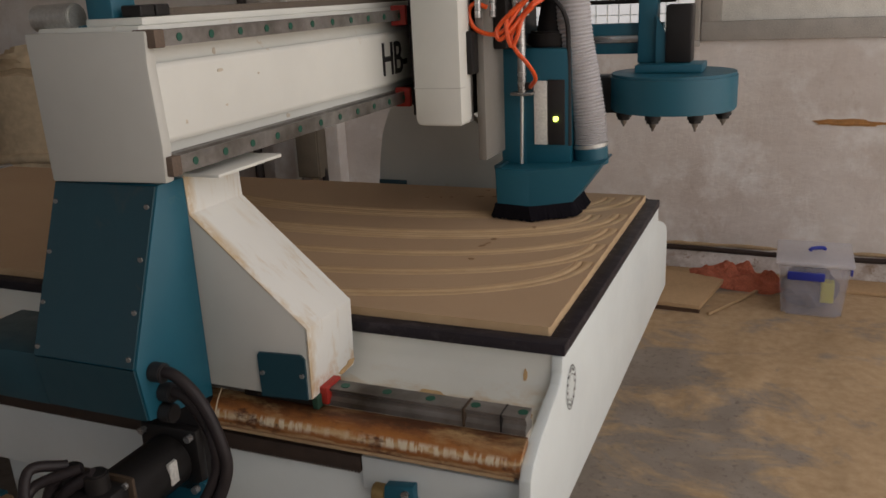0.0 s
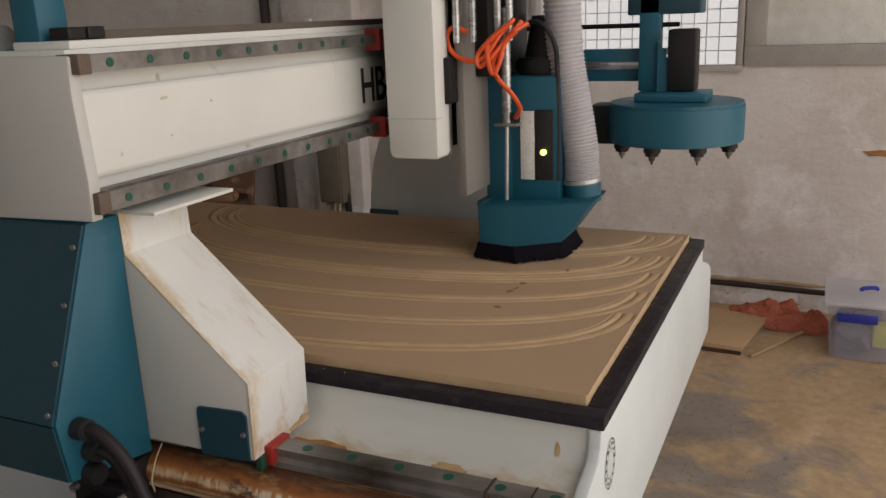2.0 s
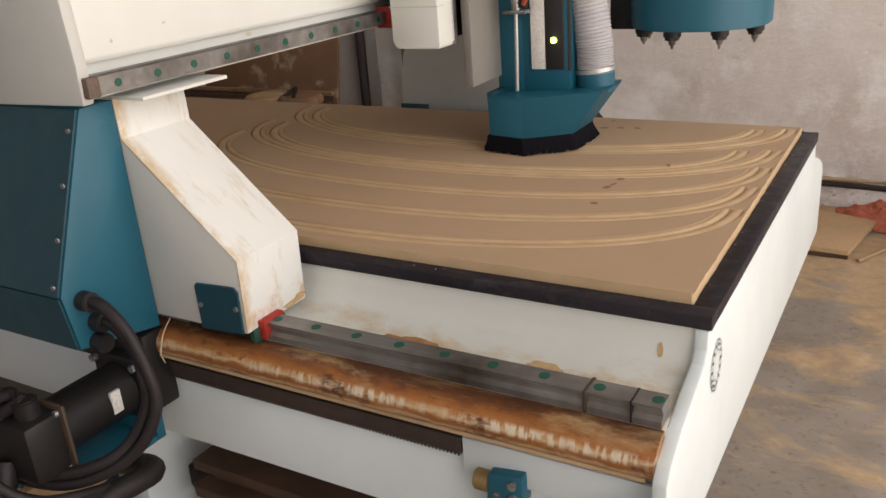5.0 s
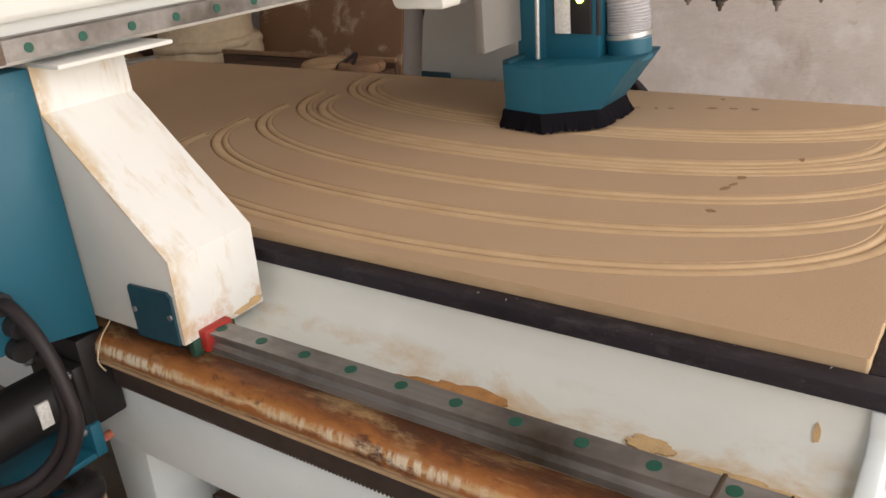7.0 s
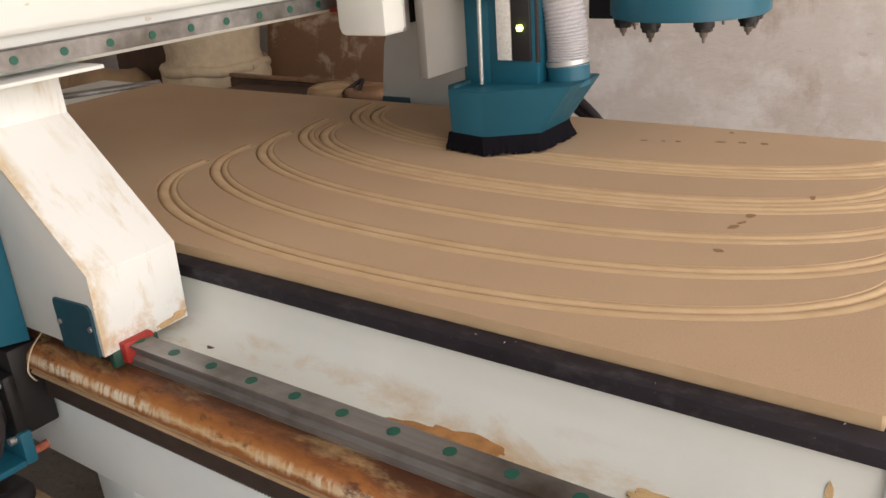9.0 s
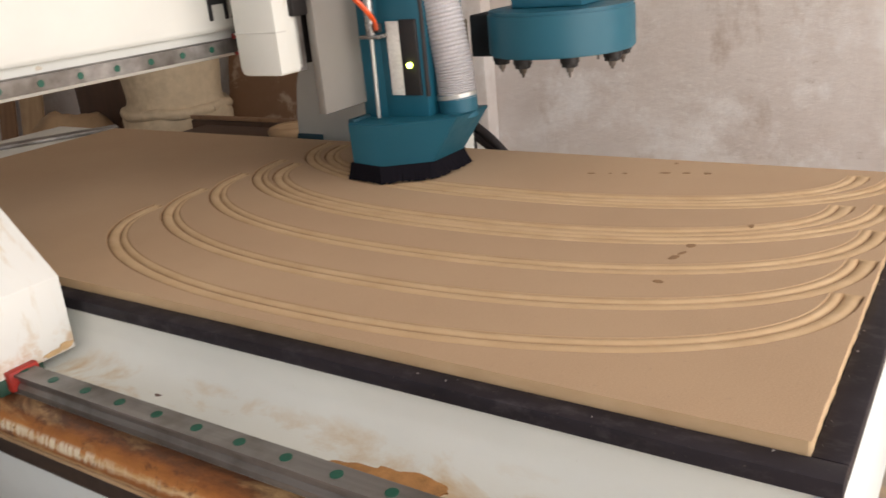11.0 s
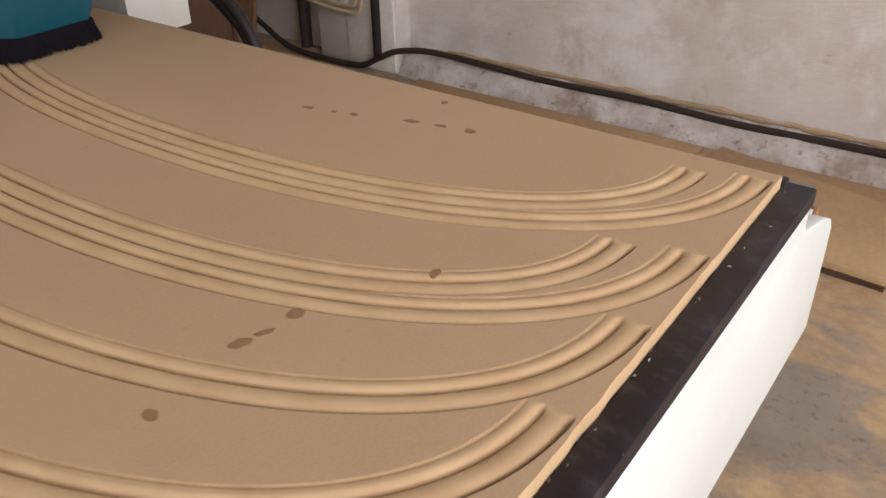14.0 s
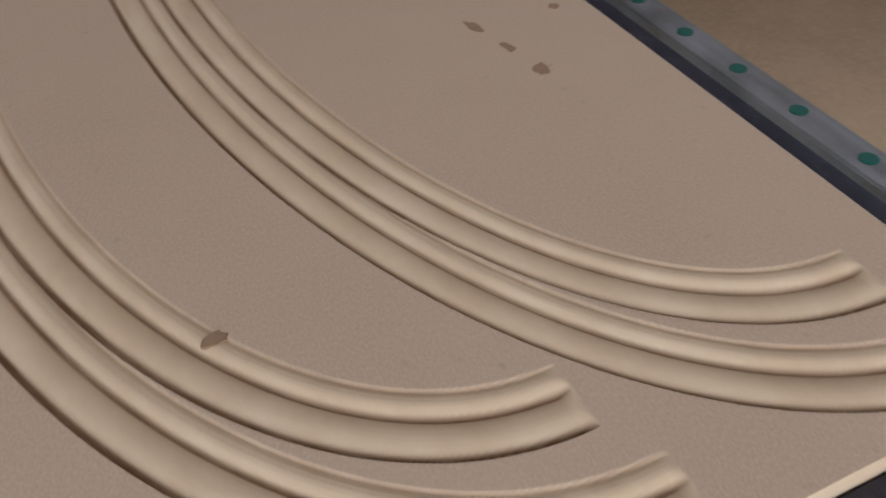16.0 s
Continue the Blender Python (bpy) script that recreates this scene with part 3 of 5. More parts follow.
single("pipe", tube(B(), [(-2.9, YW - 0.12, 0.26), (-2.7, YW - 0.13, 0.15), (-2.5, YW - 0.14, 0.075), (-2.15, YW - 0.14, 0.066), (-2.03, YW - 0.13, 0.11), (-1.94, YW - 0.11, 0.152), (-1.80, YW - 0.075, 0.166), (-1.6, YW - 0.05, 0.152), (-1.25, YW - 0.046, 0.139), (-0.9, YW - 0.044, 0.144), (-0.55, YW - 0.046, 0.134), (-0.1, YW - 0.044, 0.142), (0.4, YW - 0.048, 0.135), (1.1, YW - 0.044, 0.139), (X1 - 0.01, YW - 0.044, 0.137)], 0.0125, 8), plain("brown_black_pipe", (0.030, 0.017, 0.013), 0.75), (0, YW, 0.13), "thin dark brown pipe lying along the wall plinth", "pipe")

# ---------------------------------------------------------------- machine bed (still)
bed = thing("cnc_router_bed", (-1.2, 0.5, FZ), "cream steel CNC router bed with black top and rusty side trays", "cnc machine bed")
XL = -2.80
YC = 0.501          # the machine is symmetrical about this line


def mirror_y(bm):
    for v in bm.verts:
        v.co.y = 2 * YC - v.co.y
    bmesh.ops.reverse_faces(bm, faces=bm.faces)
    return bm


def both(name, make, material, parent, label=""):
    part(name, make(), material, parent, label)
    part(name, mirror_y(make()), material, parent, label)


part("bed_top", box(B(), -2.45, 0.0, -0.001, 1.008, 0.775, 0.8, 0.001), BLACK, bed, "black laminated bed plate")
part("end_table", box(B(), -2.80, -2.452, -0.03, 1.03, 0.775, 0.809, 0.003), CREAM, bed, "cream plate at the far end of the bed")
part("bed_edge", box(B(), -2.45, 0.036, -0.036, -0.002, 0.783, 0.8045, 0.002), BLACK, bed, "black edge strip")
part("bed_edge", box(B(), -2.45, 0.001, 1.0095, 1.046, 0.783, 0.803, 0.002), BLACK, bed, "black edge strip")
part("bed_edge", box(B(), 0.001, 0.0362, -0.001, 1.03, 0.783, 0.8045, 0.002), BLACK, bed, "black edge strip")
part("frame_body", box(B(), XL, 0.0, 0.0, 1.0, 0.46, 0.70, 0.003), WHITE, bed, "cream steel frame box")
both("side_plate", lambda: prism(B(), [(-0.028, 0.7825), (-0.030, 0.748), (-0.038, 0.728), (-0.054, 0.714), (-0.08, 0.707), (-0.125, 0.7035), (-0.177, 0.7015), (-0.177, 0.688), (0.0, 0.688), (0.0, 0.7825)], "x", XL, 0.0118), SIDE, bed, "cream curved side plate stained beside the rail")
both("rail", lambda: prism(B(), [(-0.178, 0.702), (-0.178, 0.712), (-0.172, 0.718), (-0.172, 0.726), (-0.178, 0.731), (-0.178, 0.735), (-0.142, 0.735), (-0.142, 0.731), (-0.148, 0.726), (-0.148, 0.718), (-0.142, 0.712), (-0.142, 0.702)], "x", XL, 0.008), STEEL, bed, "dark steel linear guide rail")
both("rust_tray", lambda: prism(B(), [(-0.1775, 0.701), (-0.185, 0.7006), (-0.197, 0.6979), (-0.211, 0.6909), (-0.221, 0.6792), (-0.225, 0.6659), (-0.222, 0.6534), (-0.213, 0.6425), (-0.2, 0.6347), (-0.183, 0.6316)], "x", XL, 0.012), RUST, bed, "rusted steel tray")
# pale tube draws the highlight along the tray's lower rounding
both("tray_lip", lambda: tube(B(), [(XL, -0.2185, 0.6465), (-1.3, -0.2185, 0.6465), (0.0, -0.2185, 0.6465)], 0.0038, 3, 8), PALE, bed, "pale lip of the tray, its highlight in the colour")
both("gear_rack", lambda: box(B(), XL, -0.285, -0.205, -0.182, 0.597, 0.626, 0.002), RACK, bed, "dark toothed gear rack")
both("lower_beam", lambda: box(B(), XL, 0.005, -0.19, 0.0, 0.445, 0.594, 0.006), WHITE, bed, "cream lower side beam")
both("rack_end_plate", lambda: box(B(), -0.283, 0.008, -0.204, -0.19, 0.565, 0.628, 0.003), WHITE, bed)
# the teeth that show best
tooth = finish("rack_tooth", prism(B(), [(-0.0025, 0), (-0.001, -0.005), (0.001, -0.005), (0.0025, 0)], "y", -0.011, 0.011), RACK, (0, 0, 0))
for i in range(150):
    share("rack_tooth", tooth, Vector((-0.29 - i * 0.0065, -0.1935, 0.5975)) - bed.location, bed)

capm = finish("rail_cap", rod(B(), (0, 0, 0), (0, 0, 0.0015), 0.0085, 12), BOLT, (0, 0, 0))
for i in range(-21, 11):
    x = -0.083 - 0.0815 * (9 - i)
    if x > XL + 0.05:
        share("rail_cap", capm, Vector((x, -0.16, 0.7345)) - bed.location, bed)
        share("rail_cap", capm, Vector((x, 2 * YC + 0.16, 0.7345)) - bed.location, bed)


def end_panel():
    """The folded end sheet: a deep apron, notched at its upper corners to clear the rails."""
    near = [(-0.035, 0.782), (-0.037, 0.752), (-0.050, 0.735), (-0.10, 0.722), (-0.165, 0.700), (-0.215, 0.675), (-0.232, 0.655), (-0.236, 0.60), (-0.236, 0.475)]
    poly = near + [(2 * YC - y, z) for y, z in near[::-1]]
    return prism(B(), poly, "x", 0.012, 0.032, 0.0025)


part("end_panel", end_panel(), WHITE, bed, "clean white folded end apron")
part("end_flange", box(B(), -0.035, 0.012, -0.236, -0.215, 0.475, 0.60, 0.003), CREAM, bed)
seal = part("seal_mark", rod(B(), (0.0318, 0.02, 0.700), (0.0328, 0.02, 0.700), 0.036, 40), WHITE, bed, "small printed round seal")
for r, w in ((0.034, 0.0022), (0.021, 0.0016)):
    ring = B()
    n = 48
    for k in range(n):
        a, b = 2 * math.pi * k / n, 2 * math.pi * (k + 0.8) / n
        q = [(r, a), (r, b), (r - w, b), (r - w, a)]
        vs = [ring.verts.new((0.0332, 0.02 + s * math.cos(g), 0.700 + s * 1.25 * math.sin(g))) for s, g in q]
        ring.faces.new(vs)
    part("printed_ring", ring, INK, seal)
for k in range(14):
    a = 2 * math.pi * k / 14
    q = B()
    box(q, 0.0330, 0.0334, 0.02 + 0.027 * math.cos(a) - 0.003, 0.02 + 0.027 * math.cos(a) + 0.003, 0.700 + 0.034 * math.sin(a) - 0.0022, 0.700 + 0.034 * math.sin(a) + 0.0022)
    part("printed_bar", q, INK, seal)

LEGS = (-0.30, -1.18, -2.35)
for x in LEGS:
    both("leg", lambda: prism(B(), [(x - 0.06, 0.46), (x + 0.06, 0.46), (x + 0.05, 0.16), (x + 0.11, FZ + 0.02), (x + 0.11, FZ), (x - 0.11, FZ), (x - 0.11, FZ + 0.02), (x - 0.05, 0.16)], "y", -0.15, -0.03, 0.004), WHITE, bed, "cream steel leg with a flared foot")
part("cross_tie", box(B(), -0.34, -0.26, -0.03, 1.03, 0.2, 0.28, 0.004), WHITE, bed)
part("cross_tie", box(B(), -1.22, -1.14, -0.03, 1.03, 0.2, 0.28, 0.004), WHITE, bed)

stack = thing("board_stack", (-0.75, 0.45, FZ), "dark brown offcut boards stacked under the machine", "board stack")
for k in range(9):
    part("board", box(B(), -1.06 + 0.012 * ((k * 7) % 5), -0.42 - 0.015 * ((k * 3) % 4), -0.10 + 0.02 * ((k * 5) % 3), 0.95, FZ + 0.026 * k, FZ + 0.026 * k + 0.024, 0.001), PLYDARK, stack)
def chips():
    """Curls and flakes torn from the board's edge."""
    bm = B()
    rnd = random.Random(11)
    for k in range(34):
        y = rnd.random()
        x = 0.003 + abs(rnd.gauss(0, 0.006)) + (0.012 * rnd.random() if k % 6 == 0 else 0)
        z, s, a = 0.8048, 0.001 + 0.0022 * rnd.random(), rnd.random() * 6.3
        if k % 3 == 0:
            x, z = rnd.random() * -2.2, 0.8048
            y = -0.006 - abs(rnd.gauss(0, 0.008))
        if k % 4 == 1 and k % 3:
            s, x = s * 1.7, 0.001 + 0.003 * rnd.random()
        c, d = s * math.cos(a), s * math.sin(a)
        v = [bm.verts.new(p) for p in ((x - c, y - d, z), (x + c, y + d, z + 0.0005), (x - d * 0.4, y + c * 0.4, z + 0.0018))]
        bm.faces.new(v)
    return bm


single("sawdust_flakes", chips(), DUSTY, (0, 0.5, 0.8048), "pale flakes of sawdust on the black edge", "sawdust", kind="stuff")
# adjuster bracket below the tray
adj = part("adjuster_bracket", prism(B(), [(-0.232, 0.590), (-0.178, 0.597), (-0.178, 0.545), (-0.215, 0.535), (-0.225, 0.505), (-0.24, 0.505)], "y", -0.222, -0.19, 0.002), TEAL, bed, "teal adjuster bracket")
part("bolt", rod(B(), (-0.192, -0.222, 0.582), (-0.192, -0.228, 0.582), 0.007, 12), CHROME, adj)
part("bolt", rod(B(), (-0.192, -0.222, 0.558), (-0.192, -0.228, 0.558), 0.007, 12), CHROME, adj)
part("bolt", rod(B(), (-0.218, -0.222, 0.557), (-0.218, -0.226, 0.557), 0.005, 12), CHROME, adj)
part("knob", rod(B(), (-0.26, -0.206, 0.565), (-0.232, -0.206, 0.565), 0.018, 20, bevel=0.003), BRASS, adj, "brass stop knob")

# rust blooms on the ledge and on the side plate
BLOOMS = ((-0.475, -0.120, 0.095, 0.019, 1), (-0.43, -0.106, 0.058, 0.020, 1), (-0.54, -0.133, 0.06, 0.007, 1), (-0.35, -0.137, 0.035, 0.006, 1), (-0.29, -0.135, 0.06, 0.0075, 1), (-0.22, -0.131, 0.06, 0.010, 0), (-0.15, -0.126, 0.075, 0.015, 0), (-0.195, -0.096, 0.03, 0.011, 0), (-0.10, -0.120, 0.06, 0.018, 0), (-0.045, -0.122, 0.05, 0.017, 0))
for k, (x, y, u, v, strong) in enumerate(BLOOMS):
    part("rust_bloom", patch(B(), (x, y, 0.7044 + 0.0778 * (y + 0.1136) + 0.0007 + 0.0002 * k), (u, 0, 0), (0, v, 0.0778 * v), (0, -0.0778, 1), k * 3.1, 56), RUSTSPOT if strong else RUSTPALE, bed, "brown rust bloom")
part("rust_bloom", patch(B(), (-0.036, -0.0345, 0.738), (0.0034, 0, 0), (0, 0.0042, 0.0105), (0, -0.93, 0.37), 9.2), HANDLED, bed, "tan rust run")
part("rail_joint", box(B(), -0.1005, -0.0955, -0.181, -0.139, 0.703, 0.7365, 0.001), TARNISH, bed, "rusty shim at the rail joint")
part("rail_joint", box(B(), -0.0345, -0.032, -0.1795, -0.1405, 0.703, 0.7355), DARK, bed)
part("drain_hole", rod(B(), (-0.91, -0.085, 0.700), (-0.91, -0.085, 0.7065), 0.008, 14), RUST, bed)

# ---------------------------------------------------------------- carved board
XC, AX, BY, POWER = -0.735, 0.730, 0.353, 2.2
GROUPS = ((0.026, 1), (0.162, 1), (0.299, 1), (0.437, 2), (0.633, 2))
PROFILE_D = np.array([-0.0004, 0.0012, 0.0026, 0.0040, 0.0060, 0.0085, 0.0115, 0.0145, 0.018, 0.0208, 0.0235, 0.0254, 0.0268, 0.0280, 0.0298, 0.0322, 0.0350, 0.0378, 0.0400, 0.0414, 0.0428])
PROFILE_H = np.array([0.0, -0.0050, -0.0052, -0.0038, -0.0022, -0.0011, -0.0006, -0.0006, -0.0011, -0.0019, -0.0032, -0.0056, -0.0058, -0.0038, -0.0018, -0.0006, -0.0002, -0.0005, -0.0014, -0.0016, 0.0])
# where across the profile the groove shade is painted, and how strongly
SHADE_D = np.array([-0.0008, 0.0006, 0.0034, 0.0050, 0.0235, 0.0254, 0.0270, 0.0286, 0.0394, 0.0406, 0.0418, 0.0432])
SHADE_A = np.array([0.0, 1.0, 1.0, 0.0, 0.0, 0.9, 0.8, 0.0, 0.0, 0.5, 0.5, 0.0])


def carved_height(x, y):
    """Depth of the moulded arcs, and their painted groove shade, at arrays of places on the board."""
    h, groove_shade = np.zeros_like(x), np.zeros_like(x)
    for yb, bands in GROUPS:
        for k in range(bands):
            end = yb + BY - 0.020 * k
            a, b = AX - 0.068 * k, BY - 0.060 * k
            u, w = np.abs(x - XC) / a, (end - np.minimum(y, end)) / b
            f = (u ** POWER + w ** POWER) ** (1 / POWER)
            fs = np.maximum(f, 1e-6)
            grad = np.sqrt(((u / fs) ** (POWER - 1) / a) ** 2 + ((w / fs) ** (POWER - 1) / b) ** 2)
            d = (1 - f) / np.maximum(grad, 1e-6)
            g = np.interp(d, PROFILE_D, PROFILE_H, left=0, right=0)
            fade = np.clip((end + 0.003 - y) / 0.008, 0, 1)
            h = np.minimum(h, g * fade)
            groove_shade = np.maximum(groove_shade, fade * np.interp(d, SHADE_D, SHADE_A, left=0, right=0))
    return h, groove_shade


def carved_board():
    def steps(*runs):
        out = []
        for a, b, s in runs:
            out += list(np.arange(a, b - 1e-9, s))
        return np.array(out + [runs[-1][1]])
    xs = steps((-2.44, -1.47, 0.03), (-1.47, -1.34, 0.002), (-1.34, -0.62, 0.0042), (-0.62, -0.16, 0.0023), (-0.16, 0.0, 0.0014))
    ys = steps((0.0, 1.0, 0.001), (1.0, 1.008, 0.004))
    gx, gy = np.meshgrid(xs, ys)
    h, darkened = carved_height(gx, gy)
    e = 0.0007
    sx = (carved_height(gx + e, gy)[0] - carved_height(gx - e, gy)[0]) / (2 * e)
    sy = (carved_height(gx, gy + e)[0] - carved_height(gx, gy - e)[0]) / (2 * e)
    normals = np.stack([-sx.ravel(), -sy.ravel(), np.ones(sx.size)], 1)
    normals /= np.linalg.norm(normals, axis=1)[:, None]
    nx, ny = len(xs), len(ys)
    edge = np.array([0.0012 * noise.noise(Vector((x * 30, 1, 0))) for x in xs])
    gy = gy.copy()
    gy[0] += edge
    gx = gx.copy()
    gx[:, -1] += np.array([0.0016 * noise.noise(Vector((y * 34, 5, 0))) for y in ys])
    top = np.stack([gx.ravel(), gy.ravel(), h.ravel()], 1)
    idx = np.arange(nx * ny).reshape(ny, nx)
    faces = np.stack([idx[:-1, :-1].ravel(), idx[:-1, 1:].ravel(), idx[1:, 1:].ravel(), idx[1:, :-1].ravel()], 1).tolist()
    verts = top.tolist()
    loop = list(idx[0]) + list(idx[1:, -1]) + list(idx[-1, -2::-1]) + list(idx[-2:0:-1, 0])
    base, n = len(verts), len(loop)
    verts += [verts[i] for i in loop]
    verts += [(verts[i][0], verts[i][1], -0.0185) for i in loop]
    faces += [(base + (k + 1) % n, base + k, base + n + k, base + n + (k + 1) % n) for k in range(n)]
    faces.append([base + n + k for k in range(n)][::-1])
    side = []
    for i in loop:
        x, y = verts[i][0], verts[i][1]
        side.append((1, 0, 0) if x > -0.003 else (-1, 0, 0) if x < -2.43 else (0, -1 if y < 0.5 else 1, 0))
    normals = normals.tolist() + side + side
    mesh = bpy.data.meshes.new("carved_board")
    mesh.from_pydata(verts, [], faces)
    mesh.materials.append(MDF)
    cut = np.ones(len(verts), dtype=np.float32)
    cut[:nx * ny] = np.clip(-h.ravel() / 0.0004, 0, 1)
    groove_shade = np.zeros(len(verts), dtype=np.float32)
    groove_shade[:nx * ny] = darkened.ravel()
    mesh.attributes.new("groove_shade", "FLOAT", "POINT").data.foreach_set("value", groove_shade)
    mesh.attributes.new("cut", "FLOAT", "POINT").data.foreach_set("value", cut)
    for p in mesh.polygons:
        p.use_smooth = True
    mesh.normals_split_custom_set_from_vertices(normals)
    ob = new("carved_board", mesh)
    ob.location = (0, 0, ZB)
    return tagged(ob, "large tan fibreboard sheet carved with nested moulded arcs", "board")


board = carved_board()
MARKS = ((-0.21, 0.619, 0.005, 0.007, 0.2), (-0.274, 0.335, 0.008, 0.0055, 0.1), (-0.283, 0.437, 0.0065, 0.010, -0.3), (-0.277, 0.459, 0.0035, 0.009, -0.5), (-0.274, 0.495, 0.008, 0.008, -0.1), (-0.372, 0.916, 0.008, 0.006, 0), (-0.413, 0.909, 0.009, 0.0035, 0.2), (-0.455, 0.900, 0.010, 0.004, 0.2), (-0.535, 0.876, 0.006, 0.004, 0.2), (-0.565, 0.868, 0.004, 0.003, 0.2), (-0.605, 0.860, 0.009, 0.004, 0.2), (-0.457, 0.978, 0.005, 0.004, 0))
for k, (x, y, u, v, a) in enumerate(MARKS):
    c, s = math.cos(a), math.sin(a)
    part("scorch_mark", patch(B(), (x, y, ZB), (u * c, u * s, 0), (-v * s, v * c, 0), (0, 0, 1), k * 1.7 + 3, 18, 0.0008), BURN, board, "small brown scorch mark")

# wall fittings by the pilaster
single("pilaster_patch", box(B(), -2.20, -1.947, YW - 0.112, YW - 0.10, 0.06, 0.41, 0.004), PAPER, (-2.1, YW - 0.1, 0.06), "white painted patch on the pilaster", "paint patch", kind="structure")
single("wall_pipe", rod(B(), (-2.53, YW - 0.03, FZ), (-2.53, YW - 0.03, 2.6), 0.026, 16), plain("dark_pipe_paint", (0.05, 0.04, 0.038), 0.6), (-2.62, YW - 0.03, FZ), "dark vertical pipe on the plaster wall", "pipe")
for k in range(2):
    single("wall_cable", tube(B(), [(-3.4, YW - 0.03, 0.47 - 0.03 * k), (-2.95, YW - 0.05, 0.42 - 0.03 * k), (-2.68, YW - 0.08, 0.375 - 0.03 * k), (-2.40, YW - 0.125, 0.335 - 0.03 * k), (-2.20, YW - 0.135, 0.315 - 0.028 * k), (-2.12 + 0.02 * k, YW - 0.14, 0.335 - 0.03 * k), (-2.095 + 0.025 * k, YW - 0.14, 0.45)], 0.009, 6, 8), SACK, (-2.6, YW - 0.06, 0.35), "cream electric cable looped along the wall", "cable", "cables along the wall")
slot = thing("wall_slot", (0.58, YW, 0.755), "rusty narrow steel slot let into the wall", "wall slot")
part("rusty_strip", patch(B(), (0.58, YW - 0.002, 0.757), (0.14, 0, 0), (0, 0, 0.016), (0, -1, 0), 4.4, 40, 0.004), RUSTSPOT, slot, "brown rust streak")
part("slot_plate", box(B(), 0.47, 0.69, YW - 0.012, YW, 0.750, 0.757, 0.001), RUSTSPOT, slot)


def dust_line():
    """Sawdust lodged along the top of the plinth behind the pipe."""
    rnd = random.Random(8)
    pts = [(-1.75 + 0.06 * i, YW - 0.012, 0.152 + 0.006 * rnd.random()) for i in range(80)]
    return tube(B(), pts, 0.01, 3, 7, lambda i: 0.009 + 0.007 * noise.noise(Vector((i * 0.31, 2, 0))))


single("sawdust_line", dust_line(), plain("tan_sawdust", (0.46, 0.33, 0.20), 0.95, vary=0.3, scale=30), (0, YW, 0.14), "tan sawdust lodged along the plinth", "sawdust", kind="stuff")

# ---------------------------------------------------------------- gantry (rides along the bed)
GB = (-0.62, YC, 0.72)
gantry = thing("gantry", GB, "cream and teal router gantry bridging the bed on two feet", "gantry")
gp = lambda name, bm, m, label="", parent=None: part(name, bm, m, parent or gantry, label)


def gboth(name, make, m, label=""):
    gp(name, make(), m, label)
    gp(name, mirror_y(make()), m, label)


YB0, YB1 = -0.268, 2 * YC + 0.268
gp("beam", box(B(), -0.79, -0.580, YB0 + 0.004, YB1 - 0.004, 1.118, 1.362, 0.003), CREAM, "cream steel crossbeam")
gp("front_plate", prism(B(), [(-0.580, 1.182), (-0.566, 1.176), (-0.563, 1.184), (-0.565, 1.296), (-0.569, 1.304), (-0.580, 1.298)], "y", YB0, YB1, 0.0015), CREAM, "proud cream front plate with rubbed marks")
for z0, z1, name in ((1.130, 1.158, "lower"), (1.330, 1.354, "upper")):
    zm = (z0 + z1) / 2
    prof = [(-0.580, z0), (-0.562, z0), (-0.556, z0 + 0.006), (-0.548, z0 + 0.006), (-0.542, z0), (-0.536, z0), (-0.536, z1), (-0.542, z1), (-0.548, z1 - 0.006), (-0.556, z1 - 0.006), (-0.562, z1), (-0.580, z1)]
    gp("beam_rail", prism(B(), prof, "y", YB0 - 0.012, YB1 + 0.012), STEEL, "dark steel guide rail across the beam")
    gp("rail_end", box(B(), -0.578, -0.5345, YB0 - 0.015, YB0 + 0.008, z0 - 0.002, z1 + 0.002, 0.002), plain("brown_rail_end", (0.14, 0.10, 0.075), 0.7), "rusty rail end stop")
for k, (y, z, u, v) in enumerate(((-0.085, 1.31, 0.004, 0.006), (-0.095, 1.278, 0.008, 0.003), (-0.087, 1.217, 0.004, 0.002), (0.13, 1.166, 0.006, 0.004), (0.02, 1.262, 0.003, 0.002), (-0.20, 1.20, 0.003, 0.007))):
    gp("rub_mark", patch(B(), (-0.5645 if 1.18 < z < 1.30 else -0.5802, y, z), (0, u, 0), (0, 0, v), (1, 0, 0), k * 2.7 + 1, 20, 0.0012), SMUDGE, "faint brown rub mark")
gcap = finish("rail_cap", rod(B(), (0, 0, 0), (0.0015, 0, 0), 0.0068, 12), BOLT, (0, 0, 0))
for i in range(17):
    for z in (1.144, 1.342):
        share("rail_cap", gcap, Vector((-0.5362, -0.225 + 0.0815 * i, z)) - gantry.location, gantry)
gp("top_strip", box(B(), -0.70, -0.585, YB0 + 0.02, YB1 - 0.02, 1.362, 1.374, 0.002), CREAM)
gp("cable_tray", prism(B(), [(-0.70, 1.374), (-0.60, 1.374), (-0.60, 1.387), (-0.70, 1.387)], "y", YB0 + 0.085, YB1 - 0.05), plain("brown_dusty_tray", (0.12, 0.095, 0.075), 0.8), "dusty brown cable tray")
link = finish("chain_link", box(B(), -0.02, 0.02, -0.017, 0.017, -0.009, 0.009, 0.003), DARK, (0, 0, 0))
for i in range(2):
    share("chain_link", link, Vector((-0.612, YB0 + 0.045 + 0.037 * i, 1.384)) - gantry.location, gantry)

